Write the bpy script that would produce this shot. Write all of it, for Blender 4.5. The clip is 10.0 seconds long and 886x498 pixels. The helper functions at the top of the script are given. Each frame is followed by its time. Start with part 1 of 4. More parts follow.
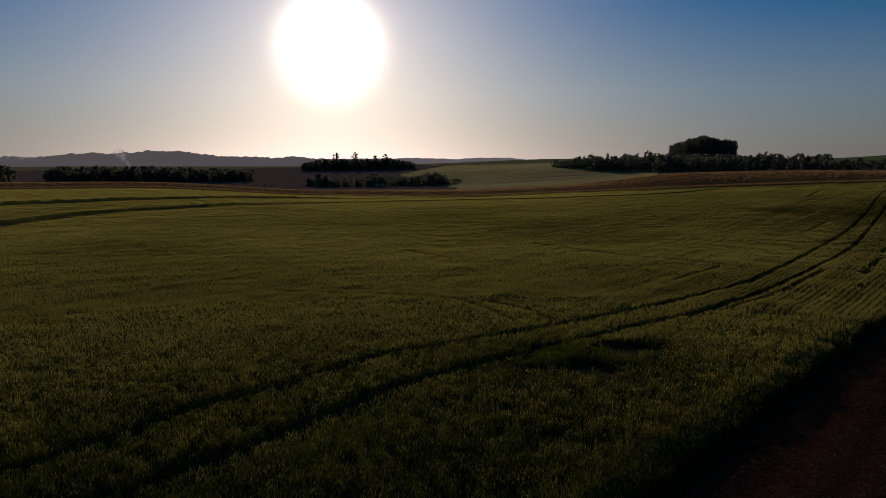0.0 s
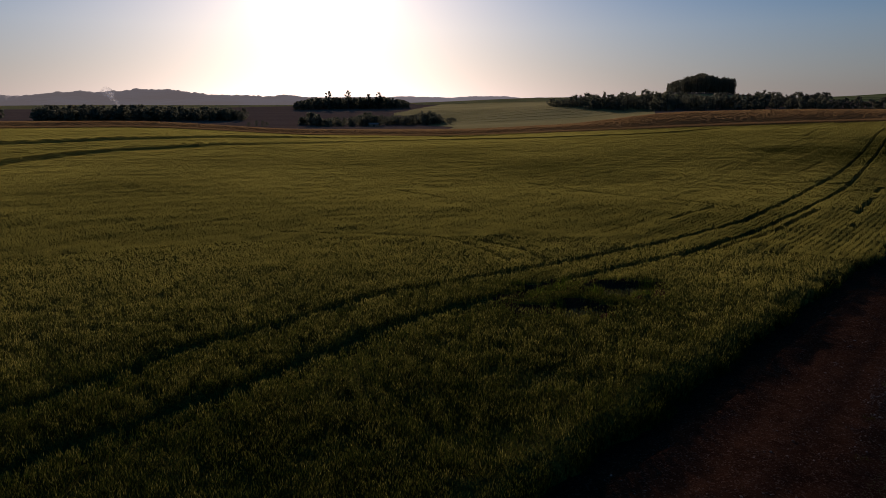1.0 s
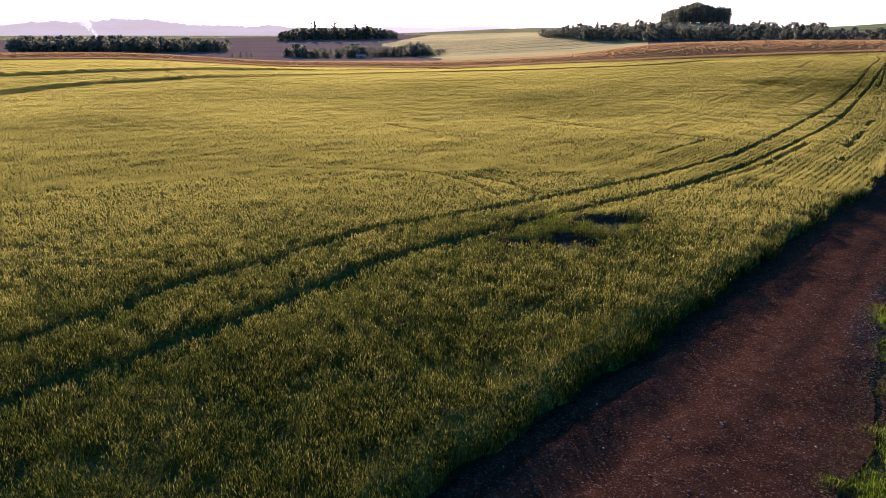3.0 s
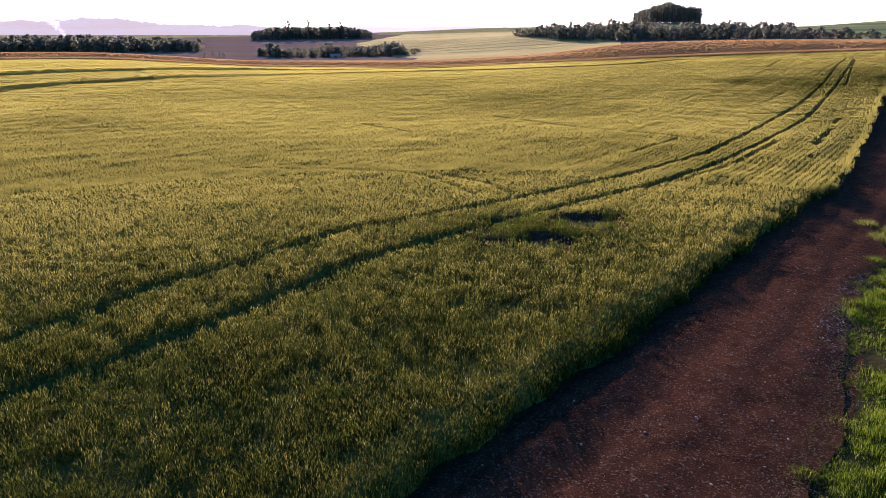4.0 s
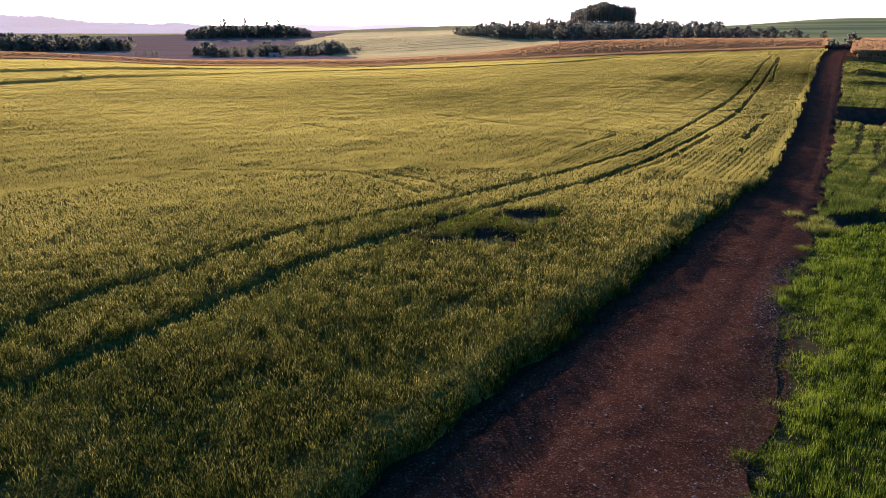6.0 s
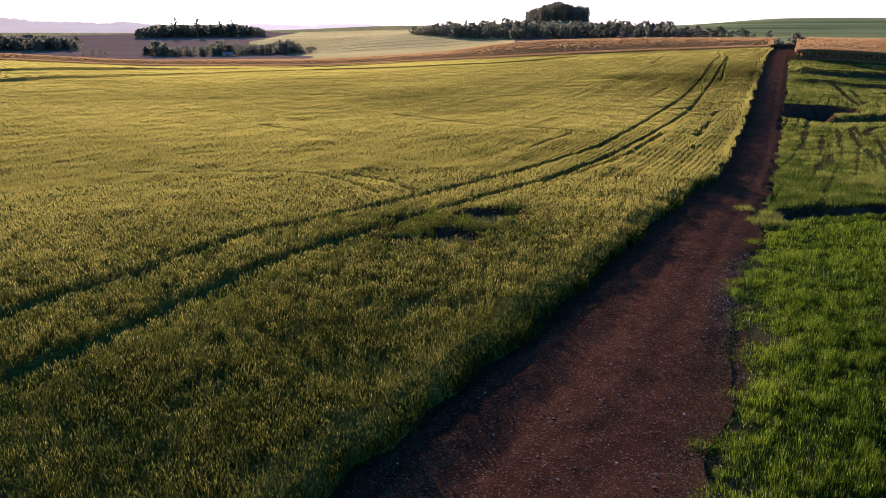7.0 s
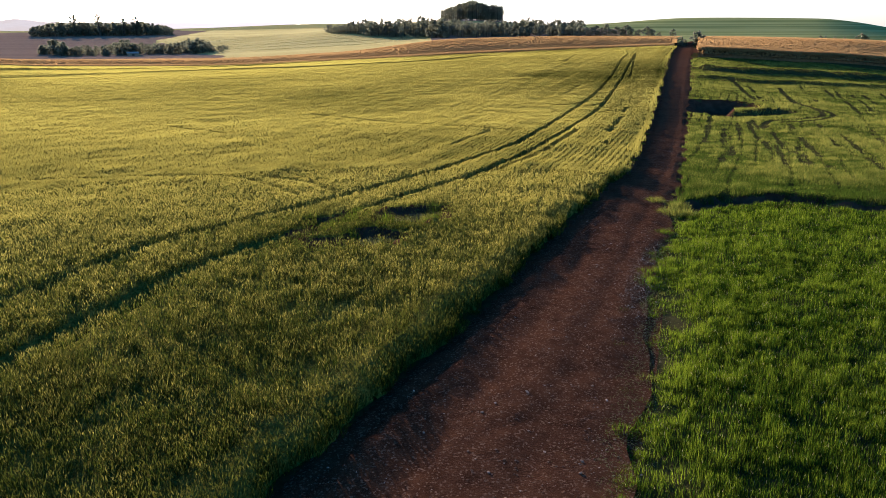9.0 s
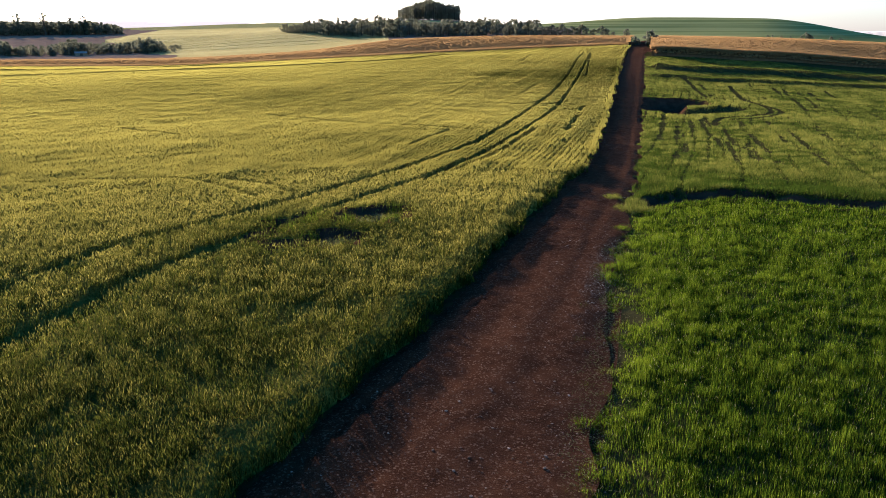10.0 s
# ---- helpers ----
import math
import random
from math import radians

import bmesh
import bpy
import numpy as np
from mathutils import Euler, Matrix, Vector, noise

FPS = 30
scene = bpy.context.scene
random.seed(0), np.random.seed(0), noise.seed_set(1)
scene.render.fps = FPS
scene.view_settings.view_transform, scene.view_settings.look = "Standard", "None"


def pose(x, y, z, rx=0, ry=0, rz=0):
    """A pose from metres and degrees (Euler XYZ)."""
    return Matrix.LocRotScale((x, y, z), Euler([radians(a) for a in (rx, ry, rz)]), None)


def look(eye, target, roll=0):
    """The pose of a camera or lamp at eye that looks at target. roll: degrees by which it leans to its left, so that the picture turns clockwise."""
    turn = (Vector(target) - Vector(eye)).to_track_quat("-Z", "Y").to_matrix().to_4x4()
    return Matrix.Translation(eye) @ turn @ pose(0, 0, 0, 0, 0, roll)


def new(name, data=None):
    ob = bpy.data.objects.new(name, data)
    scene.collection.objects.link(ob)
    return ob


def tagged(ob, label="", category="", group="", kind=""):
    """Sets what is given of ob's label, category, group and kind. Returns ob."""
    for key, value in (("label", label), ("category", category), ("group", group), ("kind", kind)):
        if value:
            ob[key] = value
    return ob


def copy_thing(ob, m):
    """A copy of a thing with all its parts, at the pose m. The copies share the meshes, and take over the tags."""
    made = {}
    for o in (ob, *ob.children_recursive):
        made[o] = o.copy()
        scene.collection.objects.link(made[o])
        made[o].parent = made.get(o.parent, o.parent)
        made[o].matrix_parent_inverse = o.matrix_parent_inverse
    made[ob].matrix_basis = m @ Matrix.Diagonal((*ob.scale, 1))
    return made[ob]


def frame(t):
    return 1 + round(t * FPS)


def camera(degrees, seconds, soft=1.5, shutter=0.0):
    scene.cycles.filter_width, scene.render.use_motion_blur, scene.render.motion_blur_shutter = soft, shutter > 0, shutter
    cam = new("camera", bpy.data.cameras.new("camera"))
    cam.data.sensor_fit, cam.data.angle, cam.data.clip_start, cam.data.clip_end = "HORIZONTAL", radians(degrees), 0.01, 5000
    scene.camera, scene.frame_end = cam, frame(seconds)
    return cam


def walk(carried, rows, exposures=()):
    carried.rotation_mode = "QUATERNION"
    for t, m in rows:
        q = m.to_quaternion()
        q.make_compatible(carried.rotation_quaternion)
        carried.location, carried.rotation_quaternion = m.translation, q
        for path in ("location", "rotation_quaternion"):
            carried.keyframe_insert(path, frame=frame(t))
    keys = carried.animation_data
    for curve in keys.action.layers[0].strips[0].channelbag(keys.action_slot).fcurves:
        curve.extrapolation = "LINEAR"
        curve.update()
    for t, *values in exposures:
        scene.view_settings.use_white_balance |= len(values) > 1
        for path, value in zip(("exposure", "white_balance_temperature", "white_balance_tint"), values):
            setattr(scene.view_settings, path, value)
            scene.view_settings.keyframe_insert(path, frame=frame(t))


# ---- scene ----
# The drone hangs over the verge of a farm road: it tips down, then turns to its right.
cam = camera(66.4, 10.0, soft=0.8)
EYE = 7.0
ROWS = [
    (0.0, 0.0, -6.6), (0.5, -0.14, -9.11), (1.0, -0.46, -11.64), (1.5, -0.6, -14.19), (2.0, -0.87, -16.52),
    (2.35, -1.0, -17.05), (3.0, -1.35, -17.13), (3.5, -1.94, -17.15), (4.0, -3.4, -17.17), (4.5, -4.48, -17.2),
    (5.0, -5.53, -17.22), (5.5, -6.7, -17.25), (7.0, -11.72, -17.32), (7.5, -13.41, -17.35), (8.0, -15.1, -17.37),
    (8.5, -16.79, -17.4), (9.0, -18.47, -17.43), (9.5, -20.18, -17.46), (10.0, -21.91, -17.48),
]
EXPOSURES = [
    (0.0, -2.32, 6200, 24), (0.5, -2.22, 6250, 26), (1.0, -1.8, 6300, 30), (1.5, -1.15, 6300, 34), (2.0, -0.13, 6200, 38), (2.6, 0.58, 6050, 40),
    (3.5, 0.92, 5900, 43), (5.5, 0.88, 5900, 43), (7.0, 0.76, 6050, 38), (7.5, 0.82, 6150, 31), (8.0, 0.93, 6250, 27), (8.5, 1.0, 6250, 25), (9.0, 1.0, 6250, 23), (10.0, 0.95, 6200, 22),
]
walk(cam, [(t, pose(0, 0, EYE, 90 + pitch, 0, yaw)) for t, yaw, pitch in ROWS], EXPOSURES)

# ---- light ----
SUN_AZ, SUN_EL = -9.2, 10.0
sun_way = Vector((math.sin(radians(SUN_AZ)) * math.cos(radians(SUN_EL)), math.cos(radians(SUN_AZ)) * math.cos(radians(SUN_EL)), math.sin(radians(SUN_EL))))
world = bpy.data.worlds.new("evening_sky")
scene.world = world
world.use_nodes = True
wn = world.node_tree.nodes
sky = wn.new("ShaderNodeTexSky")
sky.sky_type = "NISHITA"
sky.sun_disc = False
sky.sun_elevation = radians(SUN_EL)
sky.sun_rotation = radians(SUN_AZ)
sky.altitude = 500
sky.air_density = 1.0
sky.dust_density = 0.7
sky.ozone_density = 3.0
wn["Background"].inputs["Strength"].default_value = 0.15


def sky_math(how, a, b=None):
    m = wn.new("ShaderNodeMath")
    m.operation = how
    for socket, v in zip(m.inputs, (a, b)):
        if hasattr(v, "is_linked"):
            world.node_tree.links.new(v, socket)
        elif v is not None:
            socket.default_value = v
    return m.outputs[0]


# the bright haze round the low sun: degrees from it, a tight core and a wide skirt
sky_way = wn.new("ShaderNodeTexCoord")
toward = wn.new("ShaderNodeVectorMath")
toward.operation = "DOT_PRODUCT"
world.node_tree.links.new(sky_way.outputs["Generated"], toward.inputs[0])
toward.inputs[1].default_value = sun_way
apart = sky_math("MULTIPLY", sky_math("ARCCOSINE", sky_math("MINIMUM", toward.outputs["Value"], 0.999999)), 57.2958)
core = sky_math("MULTIPLY", sky_math("EXPONENT", sky_math("MULTIPLY", sky_math("POWER", sky_math("DIVIDE", apart, 2.42), 2.0), -1.0)), 260.0)
glow = sky_math("MULTIPLY", sky_math("EXPONENT", sky_math("DIVIDE", apart, -2.0)), 26.0)
skirt = sky_math("MULTIPLY", sky_math("EXPONENT", sky_math("DIVIDE", apart, -9.0)), 11.5)
halo = wn.new("ShaderNodeMix")
halo.data_type = "RGBA"
halo.blend_type = "ADD"
halo.inputs[0].default_value = 1.0
tinted = wn.new("ShaderNodeVectorMath")
tinted.operation = "SCALE"
tinted.inputs[0].default_value = (1.0, 0.83, 0.6)
world.node_tree.links.new(sky_math("ADD", sky_math("ADD", core, glow), skirt), tinted.inputs["Scale"])
milky = wn.new("ShaderNodeHueSaturation")
world.node_tree.links.new(sky.outputs[0], milky.inputs["Color"])
upward = wn.new("ShaderNodeSeparateXYZ")
world.node_tree.links.new(sky_way.outputs["Generated"], upward.inputs[0])
paler = wn.new("ShaderNodeMapRange")
paler.inputs["From Max"].default_value = 0.22
paler.inputs["To Min"].default_value, paler.inputs["To Max"].default_value = 0.5, 1.6
world.node_tree.links.new(upward.outputs[2], paler.inputs["Value"])
world.node_tree.links.new(paler.outputs[0], milky.inputs["Saturation"])
dusty = wn.new("ShaderNodeValToRGB")
dusty.color_ramp.elements[0].position, dusty.color_ramp.elements[0].color = 0.0, (0.8, 0.81, 0.85, 1)
dusty.color_ramp.elements[1].position, dusty.color_ramp.elements[1].color = 0.11, (1.2, 1.24, 1.24, 1)
for stop, deep in ((0.24, (1.3, 1.36, 1.4, 1)), (0.6, (0.42, 0.46, 0.5, 1)), (1.0, (0.3, 0.33, 0.36, 1))):
    dusty.color_ramp.elements.new(stop).color = deep
world.node_tree.links.new(upward.outputs[2], dusty.inputs[0])
layered = wn.new("ShaderNodeMix")
layered.data_type, layered.blend_type = "RGBA", "MULTIPLY"
layered.inputs[0].default_value = 1.0
world.node_tree.links.new(milky.outputs[0], layered.inputs[6])
world.node_tree.links.new(dusty.outputs[0], layered.inputs[7])
world.node_tree.links.new(layered.outputs[2], halo.inputs[6])
world.node_tree.links.new(tinted.outputs[0], halo.inputs[7])
world.node_tree.links.new(halo.outputs[2], wn["Background"].inputs["Color"])
sun_data = bpy.data.lights.new("sun", "SUN")
sun_data.energy, sun_data.angle, sun_data.color = 4.5, radians(0.6), (1.0, 0.86, 0.66)
sun = new("sun", sun_data)
sun.matrix_world = look(sun_way * 100, (0, 0, 0))


# ---- small tools ----
def smooth(a, b, v):
    t = np.clip((v - a) / (b - a), 0, 1)
    return t * t * (3 - 2 * t)


LATTICE = np.random.RandomState(7).rand(256, 256)


def wave_noise(x, y, size):
    """Soft noise between 0 and 1 over the plan, with bumps of that size."""
    u, v = np.asarray(x) / size, np.asarray(y) / size
    i, j = np.floor(u).astype(int), np.floor(v).astype(int)
    s, t = u - i, v - j
    s, t = s * s * (3 - 2 * s), t * t * (3 - 2 * t)
    g = lambda p, q: LATTICE[p % 256, q % 256]
    return (g(i, j) * (1 - s) + g(i + 1, j) * s) * (1 - t) + (g(i, j + 1) * (1 - s) + g(i + 1, j + 1) * s) * t


def along(line, x, y):
    """Distance of plan places from a polyline."""
    best = np.full(np.shape(x), 1e9)
    for (x0, y0), (x1, y1) in zip(line[:-1], line[1:]):
        dx, dy = x1 - x0, y1 - y0
        t = np.clip(((x - x0) * dx + (y - y0) * dy) / (dx * dx + dy * dy), 0, 1)
        best = np.minimum(best, np.hypot(x - x0 - t * dx, y - y0 - t * dy))
    return best


def flowing(points, steps=6):
    """A smooth curve through plan points."""
    p = [Vector((*q, 0)) for q in points]
    p = [p[0] * 2 - p[1], *p, p[-1] * 2 - p[-2]]
    out = []
    for a, b, c, d in zip(p[:-3], p[1:-2], p[2:-1], p[3:]):
        for k in range(steps):
            t = k / steps
            q = 0.5 * (2 * b + (c - a) * t + (2 * a - 5 * b + 4 * c - d) * t * t + (3 * b - a - 3 * c + d) * t**3)
            out.append((q.x, q.y))
    out.append((p[-2].x, p[-2].y))
    return out


def raw_mesh(name, verts, corners, sizes, slots=None, **marks):
    """A mesh from arrays: vertices, the corners of the faces one after another, the faces' sizes, and float marks per vertex."""
    me = bpy.data.meshes.new(name)
    verts, corners, sizes = np.asarray(verts, np.float32), np.asarray(corners, np.int32), np.asarray(sizes, np.int32)
    me.vertices.add(len(verts))
    me.vertices.foreach_set("co", verts.ravel())
    me.loops.add(len(corners))
    me.loops.foreach_set("vertex_index", corners)
    me.polygons.add(len(sizes))
    me.polygons.foreach_set("loop_start", np.concatenate([[0], np.cumsum(sizes)[:-1]]).astype(np.int32))
    if slots is not None:
        me.polygons.foreach_set("material_index", np.asarray(slots, np.int32))
    for key, values in marks.items():
        me.attributes.new(key, "FLOAT", "POINT").data.foreach_set("value", np.asarray(values, np.float32))
    me.update(calc_edges=True)
    return me


def part(name, bm, material, parent, label=""):
    """Links a bmesh as one mesh object under a thing or part."""
    me = bpy.data.meshes.new(name)
    bm.to_mesh(me)
    bm.free()
    me.materials.append(material)
    ob = new(name, me)
    ob.parent = parent
    return tagged(ob, label)


# ---- materials ----
class Nodes:
    """A short way to write node materials."""

    def __init__(self, name):
        self.mat = bpy.data.materials.new(name)
        self.mat.use_nodes = True
        self.tree = self.mat.node_tree
        self.tree.nodes.clear()
        self.out = self.add("ShaderNodeOutputMaterial")

    def add(self, kind):
        return self.tree.nodes.new(kind)

    def link(self, a, b):
        self.tree.links.new(a, b)

    def noise(self, scale, detail=4.0, stretch=(1, 1, 1), rough=0.55):
        co = self.add("ShaderNodeTexCoord")
        mp = self.add("ShaderNodeMapping")
        mp.inputs["Scale"].default_value = stretch
        n = self.add("ShaderNodeTexNoise")
        n.inputs["Scale"].default_value, n.inputs["Detail"].default_value, n.inputs["Roughness"].default_value = scale, detail, rough
        self.link(co.outputs["Object"], mp.inputs["Vector"])
        self.link(mp.outputs[0], n.inputs["Vector"])
        return n.outputs["Fac"]

    def cells(self, scale):
        """Pebble-like cells: a random value a cell, and the distance from its middle."""
        co = self.add("ShaderNodeTexCoord")
        v = self.add("ShaderNodeTexVoronoi")
        v.inputs["Scale"].default_value = scale
        self.link(co.outputs["Object"], v.inputs["Vector"])
        apart = self.add("ShaderNodeSeparateColor")
        self.link(v.outputs["Color"], apart.inputs[0])
        return apart.outputs[0], v.outputs["Distance"]

    def mark(self, key):
        a = self.add("ShaderNodeAttribute")
        a.attribute_name = key
        return a.outputs["Fac"]

    def ramp(self, fac, *stops):
        r = self.add("ShaderNodeValToRGB")
        while len(r.color_ramp.elements) < len(stops):
            r.color_ramp.elements.new(0.5)
        for e, (p, c) in zip(r.color_ramp.elements, stops):
            e.position, e.color = p, (*c, 1)
        self.link(fac, r.inputs[0])
        return r.outputs[0]

    def mix(self, fac, a, b, how="MIX"):
        m = self.add("ShaderNodeMix")
        m.data_type, m.blend_type = "RGBA", how
        if hasattr(fac, "is_linked"):
            self.link(fac, m.inputs[0])
        else:
            m.inputs[0].default_value = fac
        for s, v in ((m.inputs[6], a), (m.inputs[7], b)):
            if hasattr(v, "is_linked"):
                self.link(v, s)
            else:
                s.default_value = (*v, 1)
        return m.outputs[2]

    def solid(self, color, rough=0.8, bump=None, depth=0.02, strength=0.6, spec=0.0):
        b = self.add("ShaderNodeBsdfPrincipled")
        b.inputs["Roughness"].default_value, b.inputs["Specular IOR Level"].default_value = rough, spec
        if hasattr(color, "is_linked"):
            self.link(color, b.inputs["Base Color"])
        else:
            b.inputs["Base Color"].default_value = (*color, 1)
        if bump is not None:
            p = self.add("ShaderNodeBump")
            p.inputs["Distance"].default_value, p.inputs["Strength"].default_value = depth, strength
            self.link(bump, p.inputs["Height"])
            self.link(p.outputs[0], b.inputs["Normal"])
        self.link(b.outputs[0], self.out.inputs[0])
        return self.mat

    def leafy(self, color, through_color, share=0.45):
        """A thin blade: light bounces off and shines through."""
        d, t = self.add("ShaderNodeBsdfDiffuse"), self.add("ShaderNodeBsdfTranslucent")
        for node, c in ((d, color), (t, through_color)):
            self.link(c, node.inputs[0])
        m = self.add("ShaderNodeMixShader")
        m.inputs[0].default_value = share
        self.link(d.outputs[0], m.inputs[1])
        self.link(t.outputs[0], m.inputs[2])
        self.link(m.outputs[0], self.out.inputs[0])
        return self.mat


def blade_material(name, dark, light, shine_dark, shine_light, share=0.45):
    n = Nodes(name)
    tone = n.mark("tone")
    return n.leafy(n.ramp(tone, (0.0, dark), (1.0, light)), n.ramp(tone, (0.0, shine_dark), (1.0, shine_light)), share)


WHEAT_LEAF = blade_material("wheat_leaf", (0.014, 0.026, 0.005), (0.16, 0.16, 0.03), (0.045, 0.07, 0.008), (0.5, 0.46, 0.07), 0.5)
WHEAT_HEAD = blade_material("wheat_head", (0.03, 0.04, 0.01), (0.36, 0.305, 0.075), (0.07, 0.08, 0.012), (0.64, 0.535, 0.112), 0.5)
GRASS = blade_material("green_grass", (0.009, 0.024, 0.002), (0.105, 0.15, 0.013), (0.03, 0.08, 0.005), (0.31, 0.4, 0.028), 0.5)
WEEDS = blade_material("pale_weeds", (0.025, 0.045, 0.008), (0.2, 0.2, 0.045), (0.08, 0.13, 0.015), (0.5, 0.47, 0.09), 0.5)
DRY_GRASS = blade_material("dry_grass", (0.1, 0.11, 0.04), (0.3, 0.28, 0.14), (0.2, 0.2, 0.06), (0.5, 0.46, 0.2), 0.45)
DRY_CORN = blade_material("dry_corn", (0.32, 0.185, 0.08), (0.46, 0.275, 0.12), (0.46, 0.265, 0.105), (0.63, 0.38, 0.155), 0.45)
PALE_CROP = blade_material("pale_crop", (0.26, 0.235, 0.115), (0.39, 0.355, 0.185), (0.37, 0.33, 0.155), (0.54, 0.48, 0.25), 0.5)
FOLIAGE = blade_material("tree_foliage", (0.09, 0.09, 0.06), (0.14, 0.14, 0.1), (0.22, 0.225, 0.15), (0.38, 0.38, 0.25), 0.5)

n = Nodes("red_soil")
SOIL = n.solid(n.ramp(n.noise(1.5, 6), (0.3, (0.06, 0.028, 0.018)), (0.7, (0.12, 0.055, 0.035))), 0.95, n.noise(9, 6), 0.06)
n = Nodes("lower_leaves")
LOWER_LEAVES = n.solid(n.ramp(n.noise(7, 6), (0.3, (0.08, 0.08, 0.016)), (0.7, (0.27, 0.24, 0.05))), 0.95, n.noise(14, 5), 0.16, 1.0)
# wall of the corn's front, browner than its leaves: backlit shade in the colour
n = Nodes("shaded_stalks")
SHADED_STALKS = n.solid(n.ramp(n.noise(2.5, 6, (1, 1, 0.3)), (0.3, (0.08, 0.045, 0.022)), (0.7, (0.22, 0.125, 0.058))), 0.95, n.noise(4, 5), 0.12, 1.0)
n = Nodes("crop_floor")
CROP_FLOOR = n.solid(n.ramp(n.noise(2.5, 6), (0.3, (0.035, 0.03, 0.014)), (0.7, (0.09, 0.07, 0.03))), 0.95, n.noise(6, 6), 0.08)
n = Nodes("grass_floor")
GRASS_FLOOR = n.solid(n.ramp(n.noise(1.2, 6), (0.3, (0.045, 0.04, 0.016)), (0.7, (0.1, 0.085, 0.032))), 0.95, n.noise(6, 6), 0.08)
n = Nodes("stubble_field")
STUBBLE = n.solid(n.mix(0.5, n.ramp(n.noise(0.02, 5, (0.25, 2.2, 1)), (0.3, (0.25, 0.165, 0.13)), (0.7, (0.41, 0.275, 0.2))), n.ramp(n.noise(0.4, 5), (0.3, (0.2, 0.14, 0.105)), (0.7, (0.43, 0.305, 0.21)))), 0.95, n.noise(0.7, 5), 1.3, 1.0)
n = Nodes("pale_green_field")
PALE_FIELD = n.solid(n.mix(0.5, n.ramp(n.noise(0.015, 5), (0.3, (0.415, 0.371, 0.145)), (0.7, (0.637, 0.529, 0.225))), n.ramp(n.noise(0.25, 5, (1.88, 0.504, 1.55)), (0.3, (0.319, 0.314, 0.118)), (0.7, (0.637, 0.542, 0.212)))), 0.95, n.noise(0.7, 5), 1.6, 1.0)
n = Nodes("contour_hill")
HILL_CROP = n.solid(n.mix(0.45, n.ramp(n.noise(0.6, 2, (0.004, 0.004, 1.0)), (0.42, (0.22, 0.25, 0.08)), (0.56, (0.55, 0.52, 0.2))), n.ramp(n.noise(0.02, 5), (0.3, (0.24, 0.28, 0.09)), (0.7, (0.38, 0.4, 0.14)))), 0.95, n.noise(0.4, 4), 0.3)

# -- terrain: heights of the land in rings round the drone's spot
AZ = np.array([-110, -40, -25, -10, 0, 10, 20, 30, 38, 46, 56, 150.0])
RINGS = []


def ring(r, *z):
    RINGS.append((r, np.array(z, float)))


ring(1, 0, 0, 0, 0, 0, 0, 0, 0, 0, 0, 0, 0)
ring(14, 0, 0, 0, 0, 0, 0, 0, 0, 0, 0, 0, 0)
ring(35, 0, 0, 0, 0, 0, 0, 0, -0.1, -0.3, -0.2, 0, 0)
ring(65, 0, 0.3, 0.3, 0, 0, 0, 0.0, -0.2, -0.9, -0.8, -0.6, 0)
ring(100, 0, 0.8, 0.8, 0.2, 0.1, 0.3, 0.5, 0.6, 0.2, -0.3, -1.0, 0)
ring(145, 0, 1.6, 1.6, 0.3, 0.0, 0.6, 1.4, 2.2, 2.3, 1.0, -0.7, 0)
ring(190, 0, 2.1, 2.0, -0.4, -0.8, 0.3, 1.8, 3.3, 4.2, 2.9, -0.3, 0)
ring(235, 0, 1.6, 1.4, -1.6, -1.7, 0.0, 4.2, 5.0, 5.0, 4.5, 2.9, 0)
ring(420, 0, -1.5, -2, -3.2, -2.5, 0.5, 6, 6.5, 6, 4, 1, 0)
ring(550, 0, -1, -1.3, -1, 1, 9, 12, 10, 8, 6, 0, 0)
ring(640, 0, 0, 0, 2, 5, 12.5, 21, 14, 10, 8, 0, 0)
ring(900, 0, 4, 4, 9, 11, 15, 17, 21, 28, 26, 4, 0)
ring(1400, 0, 10, 12, 16, 22, 30, 20, 15, 15, 10, 0, 0)
ring(2400, 0, 14, 20, 20, 24, 24, 20, 15, 10, 5, 0, 0)
ring(4900, 0, 20, 20, 20, 20, 20, 20, 20, 10, 0, 0, 0)
RR = np.log([r for r, _ in RINGS])
ZZ = np.array([z for _, z in RINGS])


